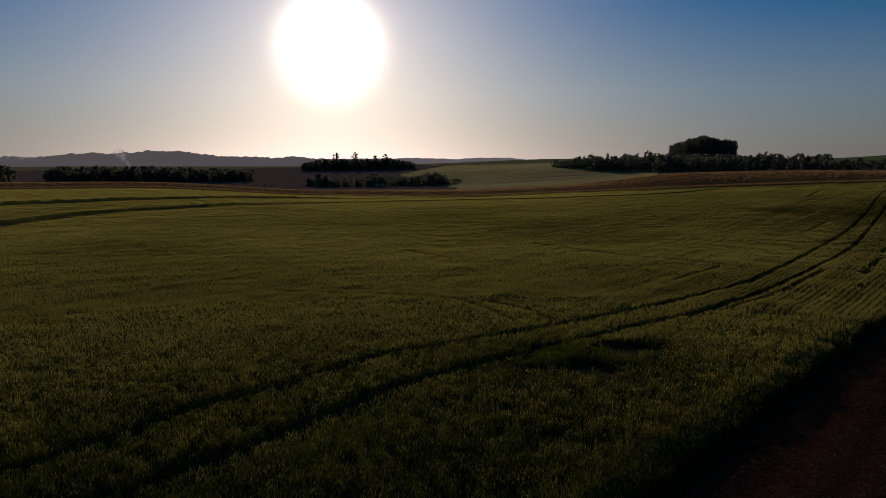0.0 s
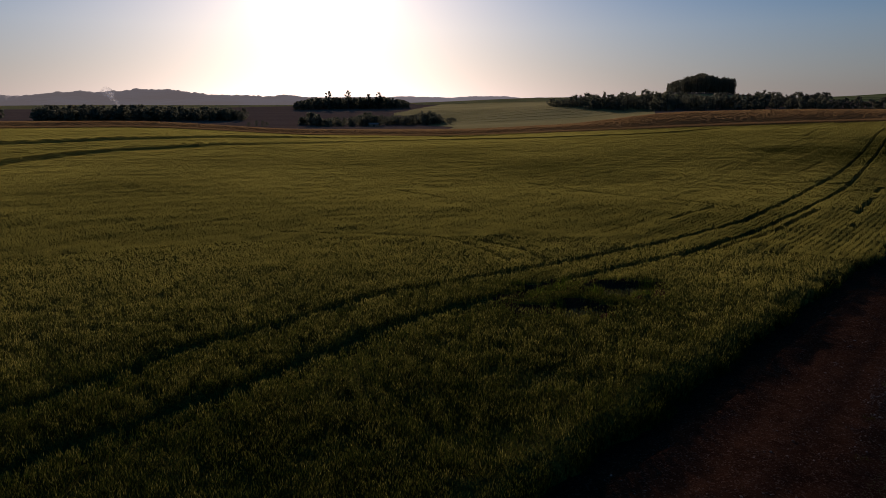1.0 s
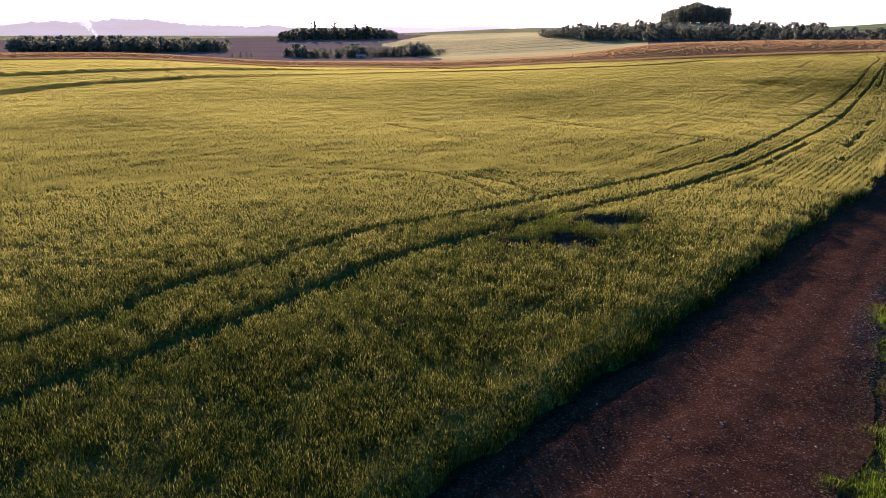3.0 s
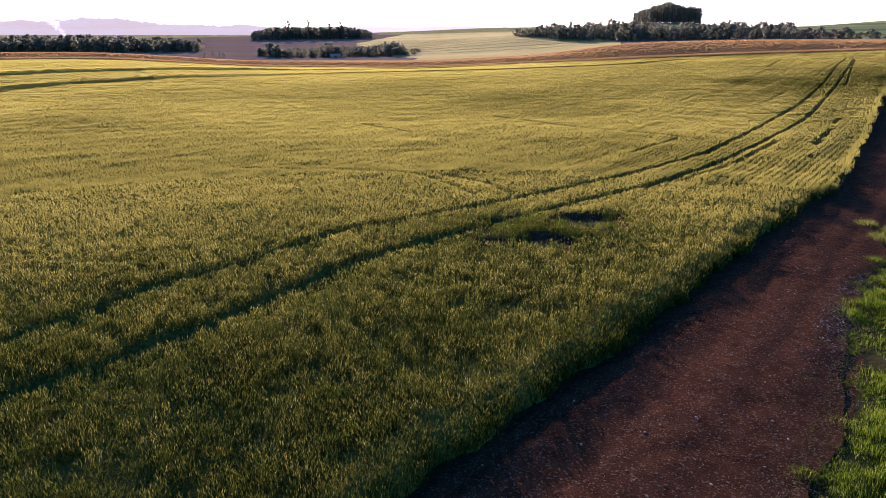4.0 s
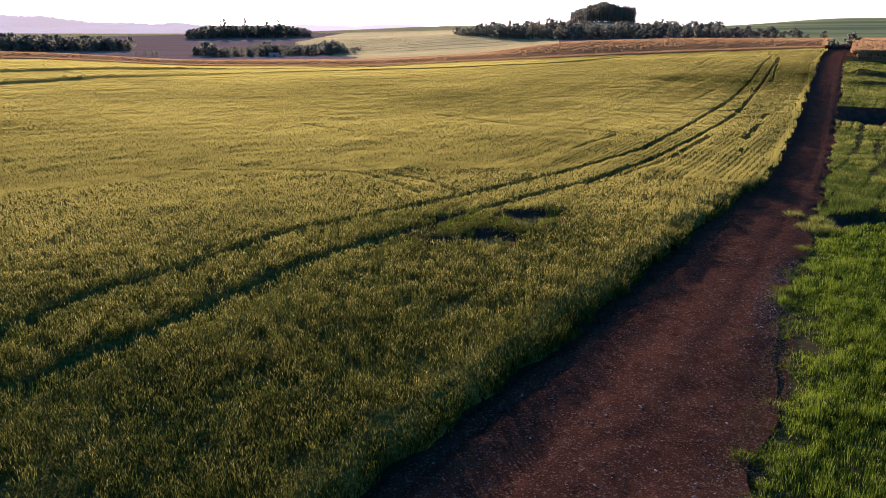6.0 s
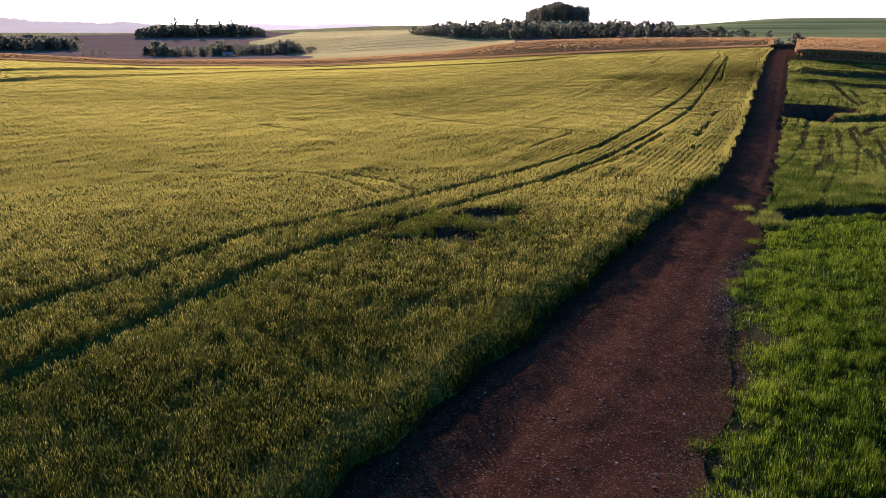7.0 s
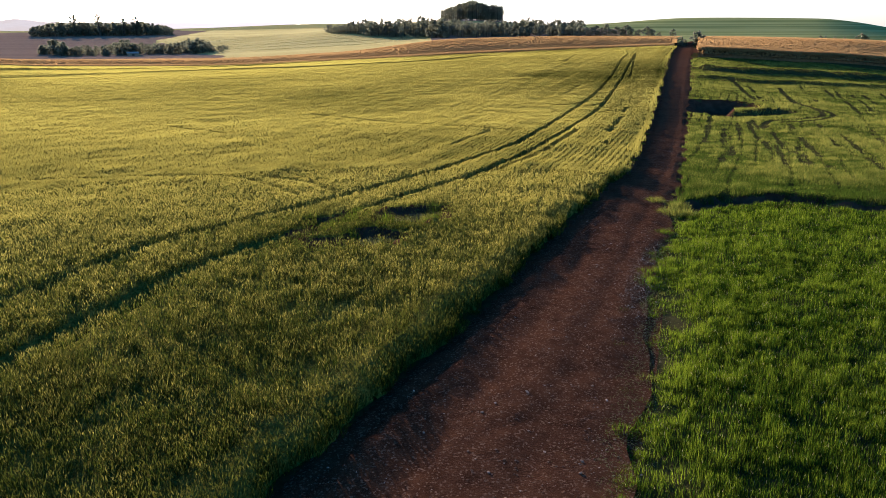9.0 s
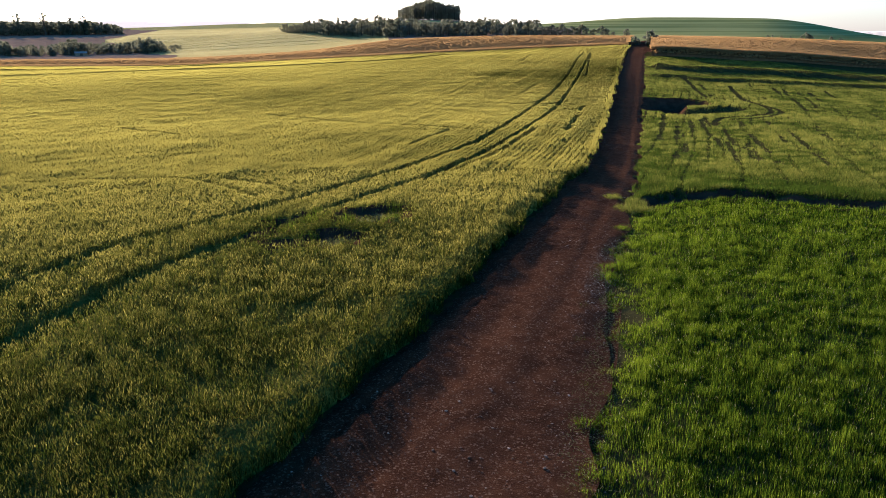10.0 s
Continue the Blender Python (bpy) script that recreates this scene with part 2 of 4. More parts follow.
def height(x, y):
    """Height of the ground at plan places (arrays)."""
    x, y = np.asarray(x, float), np.asarray(y, float)
    shape, x, y = x.shape, x.ravel(), y.ravel()
    az = np.clip(np.degrees(np.arctan2(x, y)), AZ[0], AZ[-1])
    r = np.clip(np.log(np.maximum(np.hypot(x, y), 1e-6)), RR[0], RR[-1])
    i = np.clip(np.searchsorted(AZ, az) - 1, 0, len(AZ) - 2)
    dv = np.diff(ZZ.T, axis=0) / np.diff(AZ)[:, None]
    same = dv[1:] * dv[:-1] > 0
    mid = np.where(same, 2 * dv[1:] * dv[:-1] / np.where(same, dv[1:] + dv[:-1], 1), 0)
    slope = np.concatenate([dv[:1], mid, dv[-1:]])
    h = AZ[i + 1] - AZ[i]
    t = (az - AZ[i]) / h
    a, b, c, d = 2 * t**3 - 3 * t**2 + 1, t**3 - 2 * t**2 + t, -2 * t**3 + 3 * t**2, t**3 - t**2
    col = a[:, None] * ZZ.T[i] + (b * h)[:, None] * slope[i] + c[:, None] * ZZ.T[i + 1] + (d * h)[:, None] * slope[i + 1]
    j = np.clip(np.searchsorted(RR, r) - 1, 0, len(RR) - 2)
    dv = np.diff(col, axis=1) / np.diff(RR)
    same = dv[:, 1:] * dv[:, :-1] > 0
    mid = np.where(same, 2 * dv[:, 1:] * dv[:, :-1] / np.where(same, dv[:, 1:] + dv[:, :-1], 1), 0)
    sl = np.concatenate([dv[:, :1], mid, dv[:, -1:]], axis=1)
    k = np.arange(len(x))
    h = RR[j + 1] - RR[j]
    t = (r - RR[j]) / h
    a, b, c, d = 2 * t**3 - 3 * t**2 + 1, t**3 - 2 * t**2 + t, -2 * t**3 + 3 * t**2, t**3 - t**2
    z = a * col[k, j] + b * h * sl[k, j] + c * col[k, j + 1] + d * h * sl[k, j + 1]
    return z.reshape(shape)
# -- end terrain

# ---- the land ----
ROAD_LEFT = flowing([(-30, -25), (-18, -11.5), (-9, -1.2), (0.33, 9.2), (1.9, 10.9), (3.87, 12.7), (7.0, 15.5), (12.1, 21.4), (18.3, 28.4), (27.2, 39.1), (41.5, 58), (64, 88), (93, 126), (135, 178), (175, 226)])
ROAD_RIGHT = flowing([(-23, -25), (-10, -10.5), (-1.5, -0.5), (5.36, 7.8), (7.1, 9.9), (9.3, 12.6), (11.7, 16), (15.2, 20.2), (20.6, 26.7), (31.8, 40.6), (52.2, 66.8), (80, 102.7), (115, 147.3), (139, 178), (179, 226)])
LX, LY = np.array(ROAD_LEFT).T
RX, RY = np.array(ROAD_RIGHT).T
DITCH = flowing([(16.4, 22.0), (18.3, 23.7), (20.9, 24.9), (23.2, 24.8), (24.7, 24.0), (25.9, 22.4), (27.3, 20.2), (31.0, 16.2), (37, 10.2)])
DX, DY = np.array(DITCH).T
HOLLOW = [(50.6, 63.2), (53.5, 66.6), (56.4, 65.2)]
DIP = [(50.5, 58.0), (53.5, 57.6), (57.2, 58.4)]
BANK_A = flowing([(78, 106), (81, 103.4), (83.7, 99.1), (88.4, 96.8), (95.5, 96.3), (101.4, 93.2), (106.5, 91.9), (114, 87.2), (130, 80)])
BANK_B = flowing([(70, 92.5), (75.6, 90.7), (78.3, 85.5), (84.5, 83.8), (91, 81.3), (101.9, 77.7), (120, 70)])
WHEAT_BANKS = [
    flowing([(-75, 96), (-68.1, 104.4), (-56.8, 117), (-50.1, 124.8), (-43.3, 136.1), (-35, 146), (-25, 153), (-12, 164), (0, 177), (14, 180), (24, 187)]),
    flowing([(-52, 62), (-49.2, 75.1), (-48.3, 84.8), (-46, 94.7), (-41.3, 102.7), (-35.8, 112.4), (-29.5, 122), (-22, 130), (-13, 138), (-3, 146), (8, 150), (20, 148), (33, 149), (48, 152), (67, 164)]),
]


def left_of_road(x, y):
    """Metres by which a place lies to the wheat's side of the road (minus: on the road or beyond)."""
    return (np.interp(y, LY, LX) - x) * 0.777


def wheat_edge(r):
    """How far the wheat stands back from the road's edge, by distance."""
    return 0.55 - 0.4 * (1 - smooth(11, 15, r)) + 0.18 * np.exp(-(((r - 17) / 6) ** 2)) - 0.5 * smooth(20, 42, r)


def ragged(x, y):
    """How the wheat's margin wanders, in metres."""
    return 0.6 * (wave_noise(x, y, 0.9) - 0.5) + 0.35 * (wave_noise(x, y + 15, 3.1) - 0.5) + 0.4 * (wave_noise(x + 8, y, 0.34) - 0.5)


def right_of_road(x, y):
    return (x - np.interp(y, RY, RX)) * 0.777


def land(x, y):
    """The ground with the raised road, the ditch and the terrace banks."""
    x, y = np.asarray(x, float), np.asarray(y, float)
    r = np.hypot(x, y)
    z = height(x, y)
    z = z - 0.2 * (1 - smooth(60, 140, r)) * smooth(0.0, 1.1, left_of_road(x, y))
    for bx, by, sx, sy in ((7.0, 25.0, 1.7, 1.5), (5.0, 22.5, 1.2, 1.0)):
        z = z + 0.2 * (1 - smooth(0.6, 1.1, np.hypot((x - bx) / sx, (y - by) / sy)))
    right = right_of_road(x, y)
    z = z - 0.06 * smooth(-0.9, 0.0, right) * (1 - smooth(120, 160, r))
    gap = along(DITCH, x, y) + 0.5 * (wave_noise(x, y, 0.9) - 0.5) + 0.25 * (wave_noise(x, y, 0.35) - 0.5)
    z = z - 0.9 * (1 - smooth(0.1, 0.85, gap)) * smooth(0.3, 1.5, right)
    beyond = y > np.interp(x, DX, DY)
    z = z + np.where(beyond, 0.12, -0.1) * smooth(0.6, 1.2, gap) * (1 - smooth(1.5, 4.5, gap)) * smooth(0.8, 2.5, right)
    z = z - 2.4 * (1 - smooth(1.9, 3.9, along(HOLLOW, x, y))) * smooth(0.5, 2.0, right)
    z = z - 1.5 * (1 - smooth(0.4, 2.2, along(DIP, x, y)))
    for bank, rise in ((BANK_A, 0.85), (BANK_B, 0.4)):
        z = z + rise * (1 - smooth(0.2, 2.4, along(bank, x, y))) * smooth(0.5, 2.0, right)
    for bank in WHEAT_BANKS:
        z = z + (0.28 + 0.35 * smooth(-15, -42, x)) * (1 - smooth(0.2, 1.9, along(bank, x, y))) * smooth(1, 4, left_of_road(x, y))
    z = z + 0.05 * (wave_noise(x, y, 1.1) - 0.5) * (1 - smooth(30, 60, r)) * smooth(0.6, 1.6, right)
    return z + 0.10 * (wave_noise(x, y, 3.1) - 0.5) * (1 - smooth(60, 200, r)) * (smooth(0.5, 2, right) + smooth(0.5, 2, left_of_road(x, y)))


def corn_front(az):
    """How far the near edge of the corn lies, by direction: beyond the wheat, and nearer on the other side of the road."""
    az = np.asarray(az, float)
    return np.where(az < 37.9, 193 + 0 * az, np.interp(az, [38, 45, 56, 75], [156, 163, 191, 204]))


# red gravel and soil of the road
n = Nodes("gravel_road")
coarse, patch, grit = n.noise(0.55, 5), n.noise(3.0, 6), n.noise(30, 7, rough=0.7)
pebble, pebble_gap = n.cells(30.0)
grain, grain_gap = n.cells(95.0)
road_color = n.mix(0.5, n.ramp(coarse, (0.3, (0.062, 0.026, 0.015)), (0.7, (0.19, 0.078, 0.041))), n.ramp(patch, (0.35, (0.046, 0.02, 0.012)), (0.68, (0.19, 0.08, 0.043))))
road_color = n.mix(n.ramp(grain, (0.6, (0, 0, 0)), (1.0, (0.6, 0.6, 0.6))), road_color, (0.21, 0.105, 0.065))
road_color = n.mix(n.ramp(grit, (0.56, (0, 0, 0)), (0.7, (0.75, 0.75, 0.75))), road_color, (0.21, 0.115, 0.075))
road_color = n.mix(n.ramp(pebble, (0.82, (0, 0, 0)), (0.95, (0.85, 0.85, 0.85))), road_color, (0.31, 0.185, 0.125))
GRAVEL = n.solid(road_color, 0.9, n.mix(0.35, n.mix(0.5, pebble_gap, grain_gap), grit), 0.16, 1.0)



def build_ground():
    az = np.radians(np.concatenate([np.arange(-60, 80, 0.6), np.arange(80, 300, 5.0)]))
    rr = [0.05]
    while rr[-1] < 4900:
        rr.append(rr[-1] * (1.6 if rr[-1] < 1 else 1.2 if rr[-1] < 6 else 1.0155 if rr[-1] < 170 else 1.03))
    rr = np.array(rr)
    a, r = np.meshgrid(az, rr)
    x, y = r * np.sin(a), r * np.cos(a)
    z = land(x, y)
    n, m = len(az), len(rr)
    verts = np.stack([x, y, z], -1).reshape(-1, 3)
    i, j = np.meshgrid(np.arange(n), np.arange(m - 1))
    k = (i + 1) % n
    quads = np.stack([j * n + i, (j + 1) * n + i, (j + 1) * n + k, j * n + k], -1).reshape(-1, 4)
    quads = quads[:, ::-1]
    c = verts[quads].mean(axis=1)
    cx, cy = c[:, 0], c[:, 1]
    cr, ca = np.hypot(cx, cy), np.degrees(np.arctan2(cx, cy))
    slot = np.full(len(c), 1)
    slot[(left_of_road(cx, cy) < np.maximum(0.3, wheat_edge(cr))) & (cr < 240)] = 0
    slot[(right_of_road(cx, cy) > 0.4) & (cr < 240)] = 2
    slot[np.hypot((cx - 6) / 4, (cy - 24.2) / 2.6) < 1] = 0
    slot[(along(HOLLOW, cx, cy) < 4.0) | (along(DITCH, cx, cy) < 0.8)] = 6
    slot[cr >= 240] = 3
    slot[(cr >= 240) & (ca > -1.5 + 6 * (wave_noise(cx, cy, 90) - 0.5)) & (ca < 17.5)] = 4
    slot[(cr > 545) & (cr < 610) & (ca > 17.5) & (ca < 26)] = 4
    slot[(cr > 660) & (ca > 25)] = 5
    slot[(cr > 240) & (ca > 33)] = 5
    slot[(cr > 1100) & (ca < 25)] = 4
    corners = np.concatenate([quads.ravel(), np.arange(n)])
    sizes = np.concatenate([np.full(len(quads), 4), [n]])
    me = raw_mesh("ground", verts, corners, sizes, np.concatenate([slot, [0]]))
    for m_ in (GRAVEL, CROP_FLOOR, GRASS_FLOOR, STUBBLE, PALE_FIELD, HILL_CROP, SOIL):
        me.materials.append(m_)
    me.polygons.foreach_set("use_smooth", np.ones(len(sizes), bool))
    tagged(new("ground", me), "rolling red-soil farmland reaching to the hills", "ground", kind="structure")


build_ground()



def build_road():
    ys = [-20.0]
    while ys[-1] < 215:
        ys.append(ys[-1] + max(0.18, abs(ys[-1]) * 0.018))
    ys, cross = np.array(ys), np.linspace(0, 1, 25)
    y, u = np.meshgrid(ys, cross, indexing="ij")
    xl, xr = np.interp(y, LY, LX), np.interp(y, RY, RX)
    wobble = 0.5 * (wave_noise(y, y * 0 + 3, 1.7) - 0.5)
    x = xl + 0.15 + wobble * (u < 0.5) + (xr - xl) * u + (wave_noise(y, y * 0 + 9, 1.3) - 0.5) * 0.9 * smooth(0.8, 1, u)
    rut = 0.022 * (np.exp(-(((u - 0.3) / 0.08) ** 2)) + np.exp(-(((u - 0.68) / 0.08) ** 2)))
    z = height(x, y) + 0.02 + 0.045 * (1 - (2 * u - 1) ** 2) - rut + 0.03 * (wave_noise(x, y, 0.35) - 0.5) + 0.05 * (wave_noise(x, y, 1.4) - 0.5)
    z = z - 0.3 * smooth(0.05, 0.0, u) - 0.03 * smooth(0.8, 1.02, u)
    m, k = y.shape
    verts = np.stack([x, y, z], -1).reshape(-1, 3)
    i, j = np.meshgrid(np.arange(m - 1), np.arange(k - 1), indexing="ij")
    quads = np.stack([i * k + j, i * k + j + 1, (i + 1) * k + j + 1, (i + 1) * k + j], -1).reshape(-1, 4)
    me = raw_mesh("road", verts, quads.ravel(), np.full(len(quads), 4))
    me.materials.append(GRAVEL)
    me.polygons.foreach_set("use_smooth", np.ones(len(quads), bool))
    tagged(new("road", me), "red-brown gravel farm road with worn wheel ruts", "road", kind="structure")


build_road()


n = Nodes("road_stone")
STONE = n.solid(n.ramp(n.mark("tone"), (0.0, (0.12, 0.065, 0.045)), (0.65, (0.25, 0.16, 0.115)), (1.0, (0.5, 0.37, 0.29))), 0.85, n.noise(40, 4), 0.01)


def build_stones():
    """Loose stones on the road, thickest along its edges and between the ruts."""
    rng = np.random.RandomState(5)
    m = 11500
    y = 5 + 40 * rng.rand(m) ** 1.8
    u = np.where(rng.rand(m) < 0.28, 1.0 - 0.2 * rng.rand(m) ** 1.3, np.where(rng.rand(m) < 0.35, 0.55 + 0.16 * rng.normal(0, 1, m), rng.rand(m))).clip(0.02, 0.98)
    xl, xr = np.interp(y, LY, LX), np.interp(y, RY, RX)
    x = xl + 0.15 + (xr - xl) * u
    # a spill of coarser gravel beside the mouth of the ditch
    heap = rng.rand(m) < 0.13
    y = np.where(heap, 17.0 + 2.6 * rng.normal(0, 0.6, m), y)
    xl, xr = np.interp(y, LY, LX), np.interp(y, RY, RX)
    u = np.where(heap, 0.9 + 0.075 * rng.normal(0, 1, m), u).clip(0.02, 1.08)
    x = xl + 0.15 + (xr - xl) * u
    beside = (rng.rand(m) < 0.12) & ~heap
    x = np.where(beside, xr + rng.uniform(-0.1, 0.75, m), x)
    size = 0.009 + 0.021 * rng.rand(m) ** np.where(heap, 3.5, 4.5)
    rut = 0.022 * (np.exp(-(((u - 0.3) / 0.08) ** 2)) + np.exp(-(((u - 0.68) / 0.08) ** 2)))
    z = height(x, y) + 0.02 + 0.045 * (1 - (2 * u - 1) ** 2) - rut + 0.03 * (wave_noise(x, y, 0.35) - 0.5) + 0.05 * (wave_noise(x, y, 1.4) - 0.5) - 0.03 * smooth(0.8, 1.02, u)
    z = np.where(beside, land(x, y) + 0.01, z)
    shape = np.array([(1, 0, -0.2), (0, 1, -0.2), (-1, 0, -0.2), (0, -1, -0.2), (0.65, 0, 0.34), (0, 0.7, 0.38), (-0.7, 0, 0.35), (0, -0.6, 0.3)], float)
    v = shape[None] * size[:, None, None] * rng.uniform(0.7, 1.25, (m, 8, 1))
    t = rng.uniform(0, 6.28, m)
    vx, vy = v[..., 0] * np.cos(t)[:, None] - v[..., 1] * np.sin(t)[:, None], v[..., 0] * np.sin(t)[:, None] + v[..., 1] * np.cos(t)[:, None]
    verts = np.stack([vx + x[:, None], vy + y[:, None], v[..., 2] + (z - size * 0.05)[:, None]], -1).reshape(-1, 3)
    quads = np.array([(0, 1, 5, 4), (1, 2, 6, 5), (2, 3, 7, 6), (3, 0, 4, 7), (4, 5, 6, 7)])
    corners = (np.arange(m)[:, None, None] * 8 + quads[None]).ravel()
    me = raw_mesh("road_stones", verts, corners, np.full(m * 5, 4), tone=np.repeat(rng.rand(m) ** np.where(heap, 0.7, 1.5), 8))
    me.materials.append(STONE)
    tagged(new("road_stones", me), "loose pale stones on the gravel road", "stones", kind="stuff")


build_stones()


def build_big_stones():
    """A few fist-sized stones that lie on the road."""
    rng = np.random.RandomState(91)
    shapes = []
    for k in range(4):
        bm = bmesh.new()
        bmesh.ops.create_icosphere(bm, subdivisions=1, radius=1.0)
        for v in bm.verts:
            v.co = Vector((v.co.x * 1.2, v.co.y * 0.85, v.co.z * 0.38)) * (1 + 0.35 * noise.noise(v.co * 1.3 + Vector((k * 7, 0, 0))))
        me = bpy.data.meshes.new("stone")
        bm.to_mesh(me)
        bm.free()
        me.attributes.new("tone", "FLOAT", "POINT").data.foreach_set("value", np.full(len(me.vertices), 0.7 + 0.09 * k, np.float32))
        me.materials.append(STONE)
        shapes.append(me)
    for k in range(60):
        y = 8 + 14 * rng.rand() ** 1.4
        u = rng.uniform(0.35, 0.97)
        xl, xr = float(np.interp(y, LY, LX)), float(np.interp(y, RY, RX))
        x = xl + 0.15 + (xr - xl) * u
        size = rng.uniform(0.018, 0.036)
        ob = tagged(new("stone", shapes[k % 4]), "pale angular stone lying on the gravel road", "stone", "stones on the road")
        ob.matrix_world = pose(x, y, road_level(x, y, u) + 0.3 * size, 0, 0, rng.uniform(0, 360)) @ Matrix.Diagonal((size, size, size, 1))


def road_level(x, y, u):
    rut = 0.022 * (math.exp(-(((u - 0.3) / 0.08) ** 2)) + math.exp(-(((u - 0.68) / 0.08) ** 2)))
    z = height(x, y) + 0.02 + 0.045 * (1 - (2 * u - 1) ** 2) - rut + 0.03 * (wave_noise(x, y, 0.35) - 0.5) + 0.05 * (wave_noise(x, y, 1.4) - 0.5)
    return float(z - 0.03 * smooth(0.8, 1.02, u))


build_big_stones()


# ---- blades of every crop ----
def blade_arrays(x, y, z, h, w, lean_x, lean_y, face, tone, slot):
    """Bent tapered blades: two pairs of points and a tip each."""
    cx, cy = np.cos(face) * w / 2, np.sin(face) * w / 2
    zero = 0 * x
    rows = [
        (x - cx, y - cy, z), (x + cx, y + cy, z),
        (x - cx * 0.8 + lean_x * 0.4, y - cy * 0.8 + lean_y * 0.4, z + h * 0.62), (x + cx * 0.8 + lean_x * 0.4, y + cy * 0.8 + lean_y * 0.4, z + h * 0.62),
        (x + lean_x, y + lean_y, z + h + zero),
    ]
    verts = np.stack([np.stack(q, -1) for q in rows], 1)
    base = np.arange(len(x))[:, None] * 5
    corners = np.concatenate([base + [0, 1, 3, 2], base + [2, 3, 4]], 1)
    sizes = np.tile([4, 3], (len(x), 1))
    return verts.reshape(-1, 3), corners, sizes, np.repeat(tone, 5), np.full((len(x), 2), slot)


def head_arrays(x, y, z, h, w, lean_x, lean_y, face, tone, slot):
    """Spindle-shaped heads: a narrow foot, a full middle and a tip."""
    cx, cy = np.cos(face) * w / 2, np.sin(face) * w / 2
    rows = [
        (x, y, z), (x - cx + lean_x * 0.35, y - cy + lean_y * 0.35, z + h * 0.4),
        (x + cx + lean_x * 0.35, y + cy + lean_y * 0.35, z + h * 0.4), (x + lean_x, y + lean_y, z + h),
    ]
    verts = np.stack([np.stack(q, -1) for q in rows], 1)
    base = np.arange(len(x))[:, None] * 4
    return verts.reshape(-1, 3), base + [0, 2, 3, 1], np.full((len(x), 1), 4), np.repeat(tone, 4), np.full((len(x), 1), slot)


def spike_arrays(x, y, z, h, w, lean_x, lean_y, face, tone, slot):
    """Single narrow leaf tips, for crops farther off."""
    cx, cy = np.cos(face) * w / 2, np.sin(face) * w / 2
    rows = [(x - cx, y - cy, z), (x + cx, y + cy, z), (x + lean_x, y + lean_y, z + h)]
    verts = np.stack([np.stack(q, -1) for q in rows], 1)
    base = np.arange(len(x))[:, None] * 3
    return verts.reshape(-1, 3), base + [0, 1, 2], np.full((len(x), 1), 3), np.repeat(tone, 3), np.full((len(x), 1), slot)


def crop_object(name, pieces, materials, label, category):
    verts, corners, sizes, tones, slots, start = [], [], [], [], [], 0
    for v, c, s, t, k in pieces:
        verts.append(v)
        corners.append((c + start).ravel())
        sizes.append(s.ravel())
        tones.append(t)
        slots.append(k.ravel())
        start += len(v)
    me = raw_mesh(name, np.concatenate(verts), np.concatenate(corners), np.concatenate(sizes), np.concatenate(slots), tone=np.clip(np.concatenate(tones), 0, 1))
    for m in materials:
        me.materials.append(m)
    return tagged(new(name, me), label, category, kind="stuff")


def scattered(rng, count, az0, az1, r0, r1, thin):
    """Plan places whose density falls with the square of the distance past thin metres."""
    full = 0.5 * (min(thin, r1) ** 2 - r0**2) if r0 < thin else 0.0
    far = thin**2 * math.log(r1 / max(thin, r0)) if r1 > thin else 0.0
    k = int(count * full / (full + far))
    ra = np.sqrt(rng.uniform(r0**2, max(min(thin, r1), r0) ** 2, k))
    rb = max(thin, r0) * np.exp(rng.uniform(0, 1, count - k) * math.log(max(r1, thin) / max(thin, r0)))
    r = np.concatenate([ra, rb])
    a = np.radians(rng.uniform(az0, az1, count))
    return r * np.sin(a), r * np.cos(a), np.maximum(1.0, r / thin)


# ---- the wheat ----
TRACKS = [
    flowing([(-13.58, 8.73), (-11.45, 12.12), (-9.651, 14.5), (-8.507, 16.15), (-7.168, 18.4), (-4.831, 21), (-2.173, 24), (0.7954, 26), (4.879, 29.1), (11.15, 33.85), (16.78, 39.09), (21.92, 44.91), (32.24, 58.45), (43.82, 73.26), (59.21, 94.41), (78.5, 121.9), (88.7, 135.4)]),
    flowing([(-11.64, 6.79), (-9.312, 10.09), (-8.138, 11.93), (-6.305, 14.06), (-4.84, 15.67), (-3.152, 18.27), (-0.8342, 21.15), (2.842, 24.25), (5.82, 26.77), (8.973, 29.29), (12.61, 32.11), (18.43, 38.22), (26.77, 48.11), (38.34, 62.76), (54.23, 84.5), (63.83, 97.93), (89.8, 134.5)]),
]
FAINT = [
    flowing([(57.4, 88.9), (60.5, 91.6), (71.8, 108.1), (87.6, 131.1)]),
    flowing([(32.9, 63.2), (35.6, 64.1), (38.4, 65.9)]),
    flowing([(34.3, 63.4), (37.3, 62.9), (40.5, 64.8)]),
    flowing([(14, 32.6), (17.3, 35.9), (21.9, 41.0), (26.4, 46.5)]),
    flowing([(64.4, 119.8), (77.6, 139.8)]),
]
